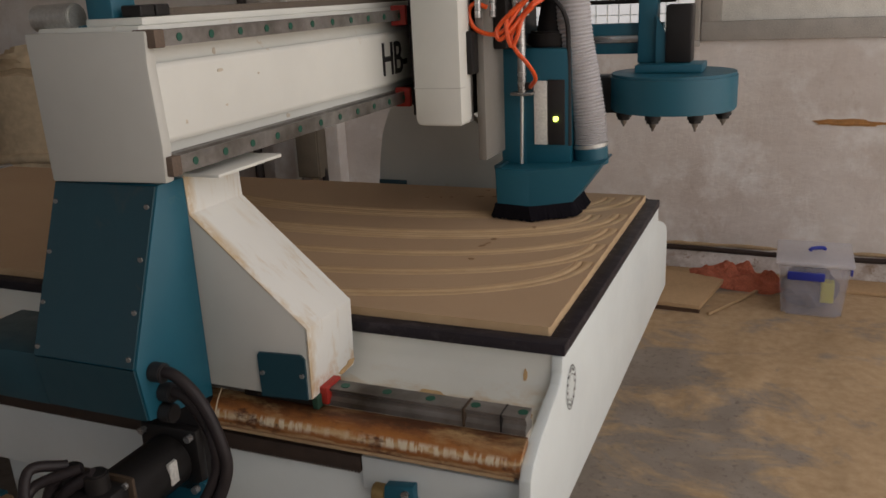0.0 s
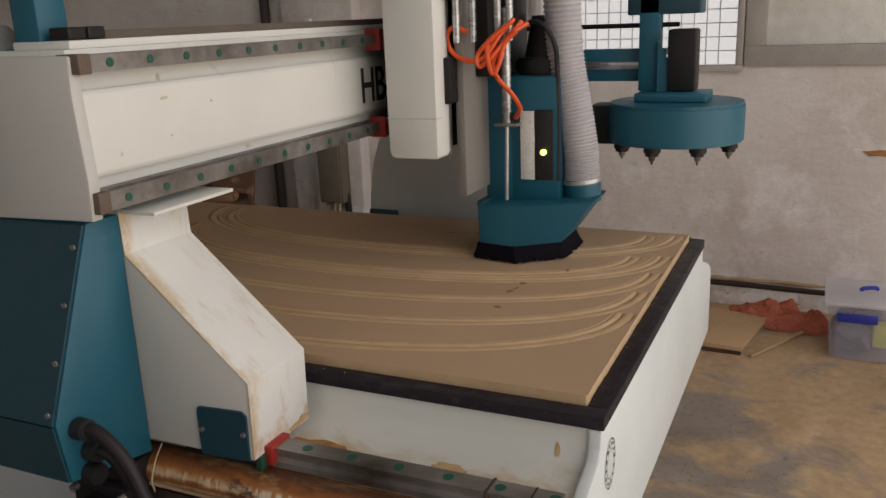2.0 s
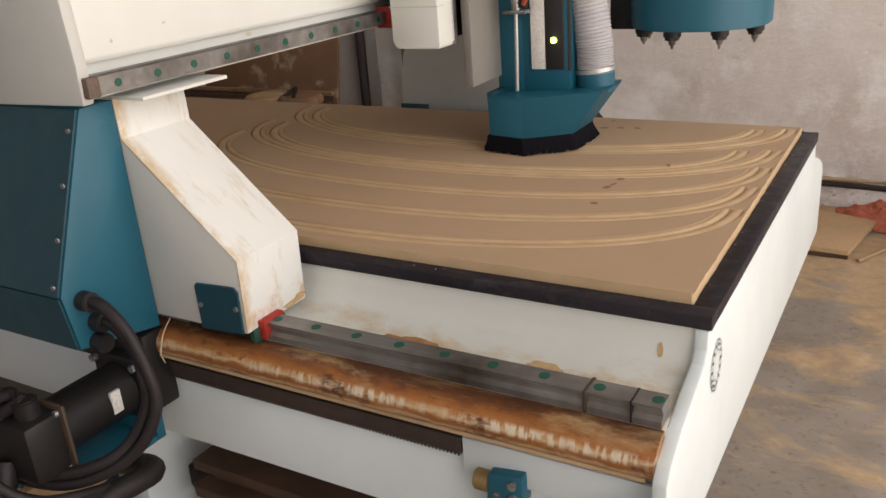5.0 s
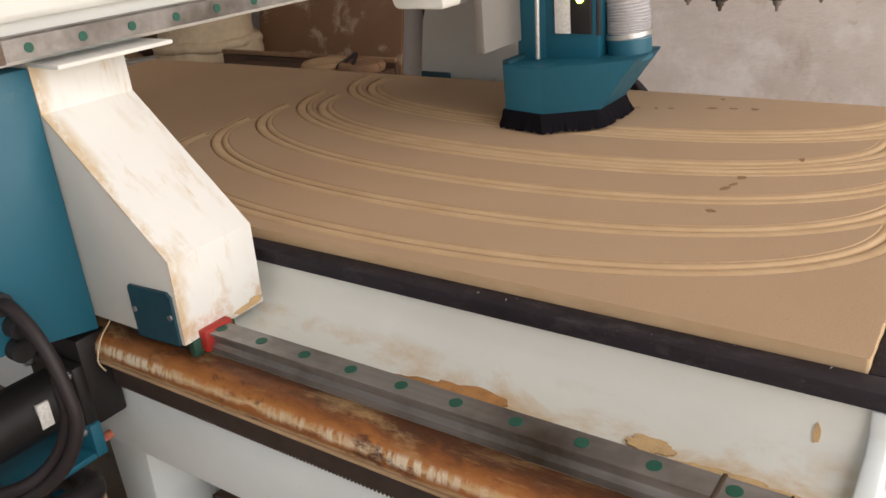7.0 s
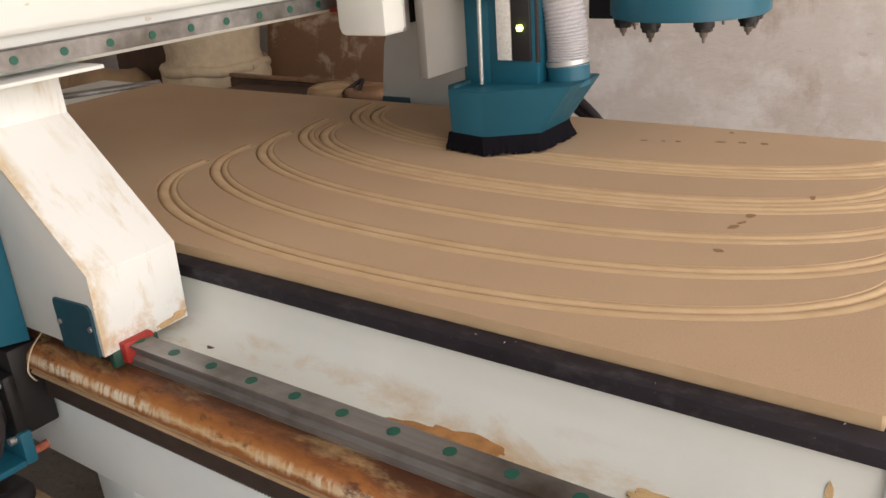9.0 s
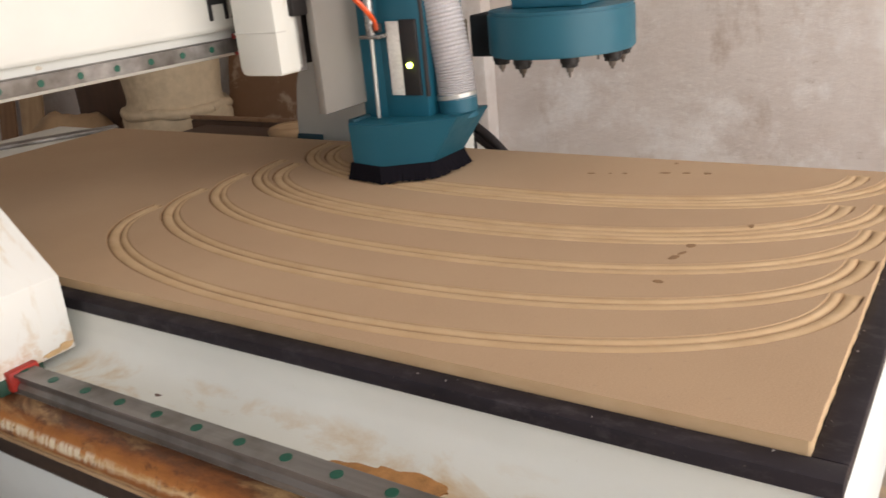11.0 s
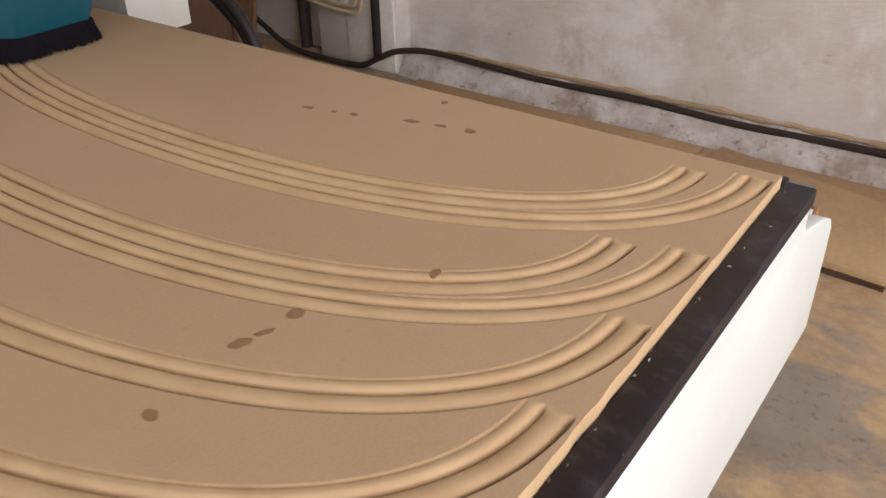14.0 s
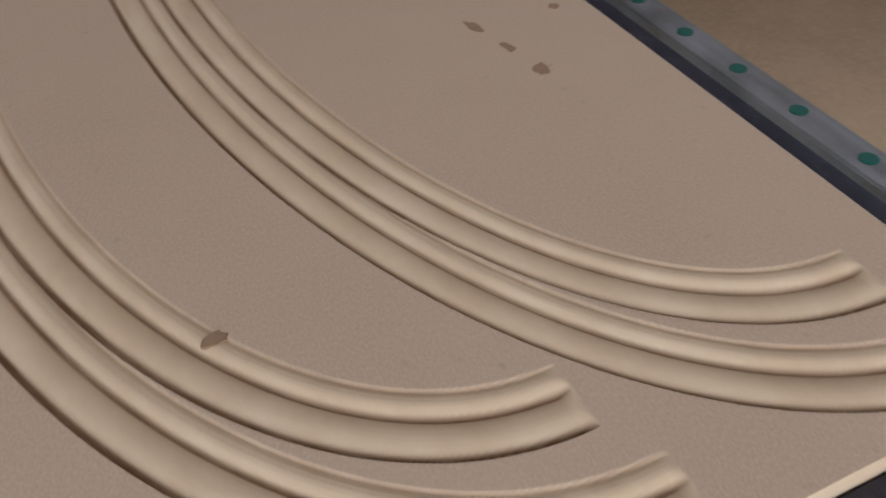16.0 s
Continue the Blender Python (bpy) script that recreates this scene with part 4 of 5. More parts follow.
# the cap's shaded side is painted in its colour
gboth("end_cap", lambda: prism(B(), [(-0.796, 1.356), (-0.549, 1.354), (-0.552, 1.30), (-0.545, 1.178), (-0.548, 1.118), (-0.79, 1.112)], "y", -0.288, -0.266, 0.004), CREAMGREYED, "cream end cap of the beam, greyed for its shade")


def leg_cover():
    """The teal leg cover: leans out towards its foot, then drops straight."""
    bm = B()
    prof = [(-0.212, 1.112), (-0.276, 1.112), (-0.386, 0.834), (-0.374, 0.735), (-0.212, 0.704)]
    return prism(bm, prof, "x", -0.796, -0.576, 0.003)


gp("leg_cover", leg_cover(), TEAL, "tapered teal sheet leg cover")
# outer face's shade is in the sheet colour
gp("front_sheet", prism(B(), [(-0.2778, 1.110), (-0.2818, 1.110), (-0.3912, 0.836), (-0.3872, 0.836)], "x", -0.792, -0.579), TEALDARK, "teal cover sheet with screws, shade in its colour")
# sheet laid over the undercut to paint its shade
gp("lower_sheet", prism(B(), [(-0.3875, 0.832), (-0.3905, 0.832), (-0.3785, 0.737), (-0.3755, 0.737)], "x", -0.792, -0.579), TEALDARK, "teal lower cover sheet, shade in its colour")
# housing coloured as it looks in shade
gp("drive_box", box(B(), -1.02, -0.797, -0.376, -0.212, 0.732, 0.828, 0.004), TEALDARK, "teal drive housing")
screw = finish("screw", rod(B(), (0, 0, 0), (0, -0.003, 0), 0.0045, 10), CHROME, (0, 0, 0))
for z in (1.08, 1.0, 0.92, 0.85):
    y = -0.279 - (1.112 - z) * 0.3957
    for x in (-0.588, -0.784):
        share("screw", screw, Vector((x, y - 0.003, z)) - gantry.location, gantry)


def foot():
    prof = [(-0.578, 1.116), (-0.578, 1.046), (-0.366, 0.858), (-0.368, 0.726), (-0.79, 0.726), (-0.79, 1.116)]
    return prism(B(), prof, "y", -0.2108, -0.062, 0.002)


# foot sides take the greyed cream for their shade
gp("foot", foot(), CREAMGREYED, "cream cast gantry foot")
FY = 0.03           # the far foot sits a little further out
gp("foot", prism(B(), [(-0.578, 1.116), (-0.578, 1.046), (-0.366, 0.858), (-0.368, 0.742), (-0.880, 0.742), (-0.874, 0.86), (-0.858, 0.96), (-0.832, 1.03), (-0.80, 1.08), (-0.79, 1.116)], "y", 1.064 + FY, 1.21 + FY, 0.002), CREAMGREYED, "cream cast gantry foot")
gp("access_plate", box(B(), -0.876, -0.778, 1.056 + FY, 1.0635 + FY, 0.742, 0.814, 0.002), TEALDARK, "dark teal access plate")


def foot_front():
    """The bent sheet over the sloping front of the foot."""
    o = [(-0.577, 1.114), (-0.575, 1.046), (-0.362, 0.858), (-0.365, 0.727)]
    i = [(-0.367, 0.727), (-0.3655, 0.857), (-0.577, 1.043), (-0.579, 1.114)]
    return prism(B(), o + i, "y", -0.2115, -0.058, 0.0008)


gp("foot_front", foot_front(), STAINED, "cream sloping front sheet with brown rub marks")
ff = mirror_y(foot_front())
bmesh.ops.translate(ff, verts=ff.verts, vec=(0.02, FY, 0))
gp("foot_front", ff, CREAM, "cream sloping front sheet")
for k, (y, z, u, v) in enumerate(((-0.074, 0.737, 0.013, 0.006), (-0.100, 0.734, 0.018, 0.004))):
    gp("paint_stain", patch(B(), (-0.3638, y, z), (0, u, 0), (0, 0, v), (1, 0, 0), k * 4.3 + 2, 30, 0.0012), HANDLED, "brown stain on the paint")
gp("access_plate", prism(B(), [(-0.466, 0.722), (-0.372, 0.727), (-0.371, 0.803), (-0.379, 0.810), (-0.463, 0.806), (-0.467, 0.800)], "y", -0.2155, -0.2112), TEALDARK, "dark teal access plate")
for x, z in ((-0.459, 0.768), (-0.378, 0.772)):
    share("screw", screw, Vector((x, -0.2155, z)) - gantry.location, gantry)
gboth("flange_plate", lambda: box(B(), -0.60, -0.505, -0.21, -0.02, 1.112, 1.118, 0.001), CREAM, "thin cream mounting flange")
gboth("guide_block", lambda: box(B(), -0.52, -0.366, -0.196, -0.124, 0.706, 0.741, 0.003), DARK, "guide carriage on the rail")
gboth("wiper", lambda: box(B(), -0.366, -0.350, -0.186, -0.134, 0.706, 0.740, 0.003), RED, "red plastic end wiper")
gboth("wiper_seal", lambda: box(B(), -0.374, -0.362, -0.2, -0.12, 0.702, 0.728, 0.002), plain("dark_green_seal", (0.01, 0.05, 0.03), 0.6))

# drive motor under the near leg
MX, MZ = -0.640, 0.598
motor = gp("drive_motor", rod(B(), (MX, -0.275, MZ), (MX, -0.425, MZ), 0.050, 28, bevel=0.004), DARK, "black servo drive motor")
gp("motor_flange", box(B(), MX - 0.065, MX + 0.065, -0.275, -0.252, MZ - 0.065, MZ + 0.065, 0.008), DARK, "square flange", motor)
gp("gearbox", box(B(), MX - 0.055, MX + 0.055, -0.252, -0.195, MZ - 0.055, MZ + 0.10, 0.006), DARK, "", motor)
gp("motor_end", box(B(), MX - 0.056, MX + 0.056, -0.50, -0.425, MZ - 0.056, MZ + 0.056, 0.014), DARK, "", motor)
gp("end_plate", box(B(), MX - 0.066, MX + 0.066, -0.436, -0.428, MZ - 0.066, MZ + 0.066, 0.004), TARNISH, "tarnished square plate", motor)
gp("rating_label", box(B(), MX + 0.0445, MX + 0.0515, -0.335, -0.315, MZ - 0.012, MZ + 0.03, 0.001), PAPER, "small white rating label", motor)
for x, z in ((0.052, 0.052), (0.052, -0.052), (-0.052, 0.052), (-0.052, -0.052)):
    gp("bolt", rod(B(), (MX + x, -0.274, MZ + z), (MX + x, -0.286, MZ + z), 0.007, 10), CHROME, "", motor)
    gp("bolt", rod(B(), (MX + x, -0.434, MZ + z), (MX + x, -0.442, MZ + z), 0.006, 10), CHROME, "", motor)
for x in (-0.03, 0.022):
    gp("connector", rod(B(), (MX + x, -0.465, MZ + 0.04), (MX + x, -0.465, MZ + 0.088), 0.02, 16, bevel=0.003), DARK, "black cable connector", motor)
gp("wire_tie", tube(B(), [(-0.570, -0.195, 0.712), (-0.563, -0.222, 0.694), (-0.562, -0.236, 0.665), (-0.566, -0.230, 0.645), (-0.574, -0.222, 0.634)], 0.0014, 6, 8), SACK, "thin cream wire tie")
gp("bracket_foot", box(B(), -0.72, -0.57, -0.40, -0.275, 0.500, 0.512, 0.003), TEAL, "teal shelf under the motor")
gp("bracket_web", box(B(), -0.72, -0.57, -0.275, -0.255, 0.500, 0.56, 0.003), TEAL, "")
gp("red_hose", tube(B(), [(-1.10, -0.30, 0.43), (-0.90, -0.30, 0.425), (-0.76, -0.27, 0.43), (-0.69, -0.22, 0.45), (-0.67, -0.18, 0.46)], 0.008), RAG, "dull red hose")
for k in range(2):
    gp("far_cable", tube(B(), [(-0.74, 1.33, 0.90 - 0.03 * k), (-0.56, 1.345, 0.865 - 0.03 * k), (-0.41, 1.35, 0.80 - 0.03 * k), (-0.30, 1.355, 0.70 - 0.02 * k), (-0.27 - 0.03 * k, 1.36, 0.58), (-0.36, 1.36, 0.48)], 0.015), CABLE, "black trailing cable")
gp("leg_cover", prism(B(), [(1.245, 1.11), (1.26, 1.11), (1.37, 0.83), (1.37, 0.735), (1.245, 0.735)], "x", -0.796, -0.60, 0.003), TEAL, "tapered teal sheet leg cover")
for k in range(2):
    gp("motor_lead", tube(B(), [(-0.672 + 0.03 * k, -0.468, 0.69), (-0.70, -0.52, 0.70 - 0.03 * k), (-0.66, -0.56, 0.63), (-0.60 + 0.02 * k, -0.53, 0.55), (-0.56, -0.45 + 0.02 * k, 0.50), (-0.60, -0.36, 0.47), (-0.74, -0.30, 0.45)], 0.009), CABLE, "dark looped motor lead")
gp("conduit", tube(B(), [(-0.66, -0.50, 0.575), (-0.63, -0.55, 0.49), (-0.585, -0.50, 0.455), (-0.56, -0.40, 0.47), (-0.57, -0.30, 0.455), (-0.72, -0.28, 0.42), (-1.0, -0.29, 0.42)], 0.022), CABLE, "thick dark corrugated conduit")
for k, (y, z) in enumerate(((-0.351, 0.815), (-0.336, 0.772), (-0.342, 0.737))):
    gl = gp("cable_gland", rod(B(), (-0.577, y, z), (-0.552, y, z), 0.017, 16, bevel=0.002), RUBBER, "black cable gland")
    if k == 2:
        continue
    d = 0.020 * k
    gp("cable", tube(B(), [(-0.575, y, z), (-0.535, y + 0.002, z - 0.002), (-0.492 - d * 0.6, y + 0.006, z - 0.045), (-0.462 - d * 0.7, -0.345, 0.700), (-0.455 - d, -0.350, 0.645), (-0.480 - d, -0.375, 0.580 + d * 0.3), (-0.535, -0.415, 0.535 + d), (-0.61, -0.460, 0.52 + d), (-0.70 - d, -0.50, 0.56), (-0.695 + d * 1.5, -0.49, 0.65), (-0.668 + 0.052 * k, -0.468, 0.685)], 0.0105), CABLE, "dark motor cable", gl)

# on top of the near end
gp("top_bracket", prism(B(), [(-0.722, 1.356), (-0.640, 1.356), (-0.640, 1.364), (-0.645, 1.366), (-0.645, 1.55), (-0.697, 1.55), (-0.697, 1.366), (-0.722, 1.364)], "y", -0.245, -0.19, 0.002), TEAL, "teal bracket on the beam end")
gp("air_cylinder", rod(B(), (-0.815, -0.235, 1.378), (-0.728, -0.235, 1.378), 0.0225, 24, bevel=0.003), ALU, "grey air cylinder")

# model lettering on the beam
curve = bpy.data.curves.new("lettering", "FONT")
curve.body, curve.size, curve.extrude, curve.align_x = "HB-", 0.112, 0.0006, "LEFT"
curve.space_character = 0.92
curve.offset = 0.0012
tmp = bpy.data.objects.new("tmp", curve)
scene.collection.objects.link(tmp)
bpy.context.view_layer.update()
letters = bpy.data.meshes.new_from_object(tmp.evaluated_get(bpy.context.evaluated_depsgraph_get()))
bpy.data.objects.remove(tmp)
letters.materials.clear()
letters.materials.append(INK)
ob = new("lettering", letters)
ob.parent = gantry
ob.matrix_basis = Matrix.Translation(Vector((-0.5632, 0.536, 1.202)) - gantry.location) @ pose(0, 0, 0, 90, 0, 90) @ Matrix.Diagonal((0.86, 1, 1, 1))
tagged(ob, "black model letters")

# tool carousel on its arm
CX, CY, CR = 0.068, 0.985, 0.163
arm = gp("carousel_arm", prism(B(), [(1.03, 1.208), (1.075, 1.208), (1.075, 1.222), (1.045, 1.225), (1.045, 1.268), (1.075, 1.272), (1.075, 1.288), (1.03, 1.288)], "x", -0.56, 0.03, 0.0015), TEAL, "teal arm that carries the tool carousel")
gp("slide_rail", box(B(), -0.36, 0.02, 1.022, 1.032, 1.237, 1.257, 0.002), CHROME, "bright slide rail", arm)
gp("slide_rod", rod(B(), (-0.5, 1.05, 1.345), (0.06, 1.05, 1.345), 0.006), DARK, "", arm)
drum = gp("carousel_drum", rod(B(), (CX, CY, 1.068), (CX, CY, 1.160), CR, 64, bevel=0.004), TEAL, "round teal tool drum")
gp("drum_lid", rod(B(), (CX, CY, 1.160), (CX, CY, 1.164), CR - 0.003, 64), TEAL, "dusty lid", drum)
gp("drum_notch", box(B(), CX - CR - 0.045, CX - CR + 0.03, CY - 0.05, CY + 0.05, 1.06, 1.155, 0.004), RUBBER, "dark tool-change mouth", drum)
gp("mount_plate", box(B(), -0.025, 0.145, 0.93, 1.06, 1.165, 1.186, 0.003), TEAL, "teal mounting plate", arm)
gp("mount_post", box(B(), -0.03, 0.02, 1.0, 1.05, 1.186, 1.46, 0.003), TEAL, "teal upright", arm)
gp("gusset", prism(B(), [(0.02, 1.186), (0.085, 1.186), (0.075, 1.20), (0.026, 1.30), (0.02, 1.31)], "y", 0.985, 0.993), TEAL, "teal gusset", arm)
gp("carousel_motor", box(B(), 0.045, 0.112, 0.975, 1.045, 1.186, 1.335, 0.006), DARK, "black carousel motor", arm)
# head coloured darker for its backlit side
gp("head_box", box(B(), -0.06, 0.115, 1.0, 1.1, 1.37, 1.5, 0.005), TEALDARK, "", arm)
gp("arm_brace", box(B(), -0.56, -0.535, 1.03, 1.075, 1.208, 1.36, 0.002), TEAL, "", arm)
for k in range(8):
    a = radians(212 + 45 * k)
    x, y = CX + 0.136 * math.cos(a), CY + 0.136 * math.sin(a)
    h = rod(B(), (x, y, 1.070), (x, y, 1.054), 0.0205, 16, bevel=0.002)
    rod(h, (x, y, 1.055), (x, y, 1.047), 0.017, 6)
    tool = gp("tool_holder", h, DARK, "black collet tool holder", drum)
    rod_b = rod(B(), (x, y, 1.048), (x, y, 1.036), 0.010, 12, 0.007)
    rod(rod_b, (x, y, 1.037), (x, y, 1.029 - 0.002 * (k % 3)), 0.0045, 8, 0.003)
    part("cutter", rod_b, STEEL, drum, "small router bit")

# ---------------------------------------------------------------- spindle carriage (slides on the gantry)
CB = (-0.40, 0.78, 1.08)
carriage = thing("spindle_carriage", CB, "router spindle carriage with teal dust hood and grey hose", "spindle carriage")
cp = lambda name, bm, m, label="", parent=None: part(name, bm, m, parent or carriage, label)

cp("saddle_cover", prism(B(), [(-0.478, 1.60), (-0.477, 1.10), (-0.472, 1.088), (-0.463, 1.084), (-0.362, 1.084), (-0.358, 1.09), (-0.358, 1.60)], "y", 0.530, 0.60, 0.003), CREAM, "cream side cover of the carriage")
cp("cover_seam", box(B(), -0.4785, -0.3575, 0.5285, 0.56, 1.172, 1.1745), CREAMGREYED, "")
cp("saddle", box(B(), -0.525, -0.375, 0.62, 1.0, 1.095, 1.60, 0.004), DARK, "dark cast saddle")
for z in (1.144, 1.342):
    for y in (0.597, 1.0):
        cp("wiper", box(B(), -0.562, -0.522, y, y + 0.014, z - 0.024, z + 0.024, 0.003), RED, "red plastic end wiper")
    cp("guide_block", box(B(), -0.562, -0.52, 0.613, 0.998, z - 0.022, z + 0.022, 0.003), DARK)
for y in (0.60, 0.965):
    cp("z_rail", box(B(), -0.376, -0.358, y - 0.012, y + 0.012, 1.085, 1.62, 0.002), STEEL, "vertical steel guide rail")
    for z in (1.20, 1.42):
        cp("z_block", box(B(), -0.372, -0.345, y - 0.024, y + 0.024, z, z + 0.10, 0.003), DARK, "black guide block")
cp("z_plate", box(B(), -0.352, -0.330, 0.62, 0.99, 0.985, 1.62, 0.003), ZPLATE, "grey vertical spindle plate")
cp("motor_bracket", box(B(), -0.330, -0.296, 0.69, 0.96, 1.25, 1.62, 0.004), DARK, "black motor bracket behind the rods")
for k, x in enumerate((-0.335, -0.305, -0.255, -0.235)):
    cp("guide_rod", rod(B(), (x, 0.60 + 0.02 * k, 1.33), (x, 0.60 + 0.02 * k, 1.62), 0.008), CHROME, "bright guide rod")
cp("spindle_housing", box(B(), -0.275, -0.155, 0.765, 0.935, 0.95, 1.245, 0.005), TEAL, "teal spindle housing")
cp("housing_side", box(B(), -0.340, -0.270, 0.765, 0.93, 0.94, 1.245, 0.004), TEAL, "teal side cover")
cp("spindle_motor", rod(B(), (-0.215, 0.85, 1.245), (-0.215, 0.85, 1.285), 0.07, 32, bevel=0.006), DARK, "dark spindle body")
cp("spindle_head", rod(B(), (-0.215, 0.85, 1.285), (-0.215, 0.85, 1.38), 0.048, 28, 0.03), DARK)
cp("valve_block", box(B(), -0.285, -0.245, 0.74, 0.80, 1.36, 1.45, 0.004), DARK, "black valve block")
cp("rating_plate", box(B(), -0.248, -0.213, 0.758, 0.765, 1.003, 1.165, 0.001), PAPER, "white rating plate")
cp("sensor_panel", box(B(), -0.212, -0.168, 0.757, 0.766, 1.003, 1.168, 0.002), RUBBER, "black sensor panel")
cp("led", rod(B(), (-0.190, 0.758, 1.070), (-0.190, 0.752, 1.070), 0.0068, 14), LED, "glowing yellow-green indicator")
cyl = cp("air_cylinder", rod(B(), (-0.272, 0.735, 1.14), (-0.272, 0.735, 1.40), 0.011, 16), CHROME, "slim pneumatic cylinder")
cp("cylinder_rod", rod(B(), (-0.276, 0.735, 0.955), (-0.272, 0.735, 1.14), 0.0045, 12), ALU, "", cyl)
cp("cylinder_foot", box(B(), -0.30, -0.245, 0.725, 0.765, 1.132, 1.140, 0.001), CHROME, "", cyl)
cp("fitting", box(B(), -0.262, -0.245, 0.728, 0.742, 1.145, 1.165, 0.002), RUBBER, "", cyl)
for pts in ([(-0.225, 0.66, 1.375), (-0.245, 0.63, 1.345), (-0.275, 0.615, 1.30), (-0.305, 0.61, 1.29), (-0.345, 0.605, 1.305), (-0.360, 0.605, 1.34), (-0.345, 0.605, 1.362), (-0.315, 0.61, 1.352)],
            [(-0.21, 0.67, 1.37), (-0.235, 0.64, 1.33), (-0.262, 0.625, 1.285), (-0.252, 0.63, 1.25), (-0.228, 0.65, 1.215), (-0.220, 0.68, 1.18), (-0.245, 0.72, 1.155)],
            [(-0.20, 0.68, 1.365), (-0.225, 0.645, 1.345), (-0.255, 0.62, 1.305), (-0.285, 0.61, 1.278), (-0.292, 0.61, 1.30), (-0.262, 0.615, 1.335), (-0.222, 0.63, 1.368)],
            [(-0.27, 0.615, 1.33), (-0.268, 0.61, 1.295), (-0.258, 0.612, 1.262), (-0.246, 0.62, 1.282), (-0.235, 0.63, 1.325), (-0.212, 0.64, 1.35)]):
    cp("air_hose", tube(B(), pts, 0.0055, 6, 8), ORANGE, "orange curled air hose")
cp("black_hose", tube(B(), [(-0.25, 0.78, 1.36), (-0.20, 0.76, 1.365), (-0.165, 0.76, 1.32), (-0.16, 0.77, 1.24), (-0.158, 0.77, 1.0)], 0.006, 6, 8), RUBBER)


def hood():
    """Five-sided dust shoe with a raked nose under the hose inlet."""
    bm = B()
    foot_ = [(-0.332, 0.69), (-0.240, 0.675), (-0.150, 0.745), (-0.150, 0.88), (-0.332, 0.88)]
    top = [(-0.335, 0.69), (-0.240, 0.675), (-0.066, 0.735), (-0.066, 0.875), (-0.335, 0.88)]
    lo = [bm.verts.new((x, y, 0.850)) for x, y in foot_]
    hi = [bm.verts.new((x, y, 0.950 + (0.012 if x > -0.1 else 0))) for x, y in top]
    n = 5
    fs = [bm.faces.new(lo[::-1]), bm.faces.new(hi)] + [bm.faces.new((lo[i], lo[(i + 1) % n], hi[(i + 1) % n], hi[i])) for i in range(n)]
    bmesh.ops.recalc_face_normals(bm, faces=fs)
    bmesh.ops.bevel(bm, geom=list(bm.edges), offset=0.0025, segments=2, affect="EDGES")
    return bm


shoe = cp("dust_hood", hood(), TEAL, "teal five-sided dust hood")
cp("hood_rim", box(B(), -0.340, -0.322, 0.70, 0.88, 0.945, 0.957, 0.002), TEALDARK, "", shoe)


def bristles():
    """A skirt of stiff bristle strips round the hood's mouth."""
    bm = B()
    ring = [(-0.336, 0.686), (-0.240, 0.670), (-0.146, 0.742), (-0.146, 0.884), (-0.336, 0.884)]
    rnd = random.Random(4)
    rows = []
    for i in range(5):
        a, b = Vector(ring[i]), Vector(ring[(i + 1) % 5])
        m = max(3, int((b - a).length / 0.0035))
        out = Vector(((b - a).y, -(b - a).x)).normalized()
        for k in range(m):
            p = a.lerp(b, k / m)
            flare = out * (0.0105 + 0.0025 * rnd.random()) * (1.6 if 1 <= i <= 2 else 1)
            zb = ZB + 0.001 + 0.006 * rnd.random()
            rows.append([bm.verts.new((*s, z)) for s, z in ((p, 0.858), (p + flare * 0.4, 0.842), (p + flare, zb), (p + flare - out * 0.006, zb), (p - out * 0.006, 0.858))])
    for a, b in zip(rows, rows[1:] + rows[:1]):
        for k in range(5):
            bm.faces.new((a[k], b[k], b[(k + 1) % 5], a[(k + 1) % 5]))
    bmesh.ops.recalc_face_normals(bm, faces=bm.faces)
    return bm


part("brush_skirt", bristles(), BRUSH, shoe, "black bristle skirt")
cp("hose_inlet", rod(B(), (-0.112, 0.82, 0.945), (-0.115, 0.82, 1.0), 0.044, 28), TEAL, "round hose inlet", shoe)
HP = [(-0.114, 0.82, 0.985), (-0.119, 0.822, 1.06), (-0.136, 0.822, 1.17), (-0.155, 0.82, 1.28), (-0.164, 0.82, 1.42), (-0.166, 0.82, 1.62)]
cp("dust_hose", tube(B(), HP, 0.045, 26, 24, lambda i: 0.0425 + 0.0020 * (1 if i % 2 else -1)), HOSE, "grey ribbed dust hose")
cp("hose_clamp", rod(B(), (-0.1145, 0.82, 0.990), (-0.1155, 0.82, 0.999), 0.0460, 28), ALU, "")

# ---------------------------------------------------------------- loose things on the floor
tb = thing("storage_tub", (0.50, 2.36, FZ), "clear plastic storage tub with lid, blue clips and odds inside", "storage tub")


def tub_shell():
    bm = B()
    def ring(x0, x1, y0, y1, z):
        return [bm.verts.new(p) for p in ((x0, y0, z), (x1, y0, z), (x1, y1, z), (x0, y1, z))]
    r = [ring(0.375, 0.605, 2.20, 2.45, FZ + 0.004), ring(0.355, 0.625, 2.175, 2.475, FZ + 0.222), ring(0.359, 0.621, 2.179, 2.471, FZ + 0.222), ring(0.379, 0.601, 2.204, 2.446, FZ + 0.008)]
    for a, b in zip(r, r[1:]):
        for i in range(4):
            bm.faces.new((a[i], a[(i + 1) % 4], b[(i + 1) % 4], b[i]))
    bm.faces.new(r[0][::-1])
    bm.faces.new(r[3])
    bmesh.ops.bevel(bm, geom=[e for e in bm.edges if abs(e.verts[0].co.z - e.verts[1].co.z) > 0.1], offset=0.02, segments=3, affect="EDGES")
    return bm


part("tub_shell", tub_shell(), TUB, tb, "cloudy clear plastic body")
part("lid", box(B(), 0.343, 0.637, 2.163, 2.487, FZ + 0.223, FZ + 0.243, 0.008), LID, tb, "cloudy white lid")
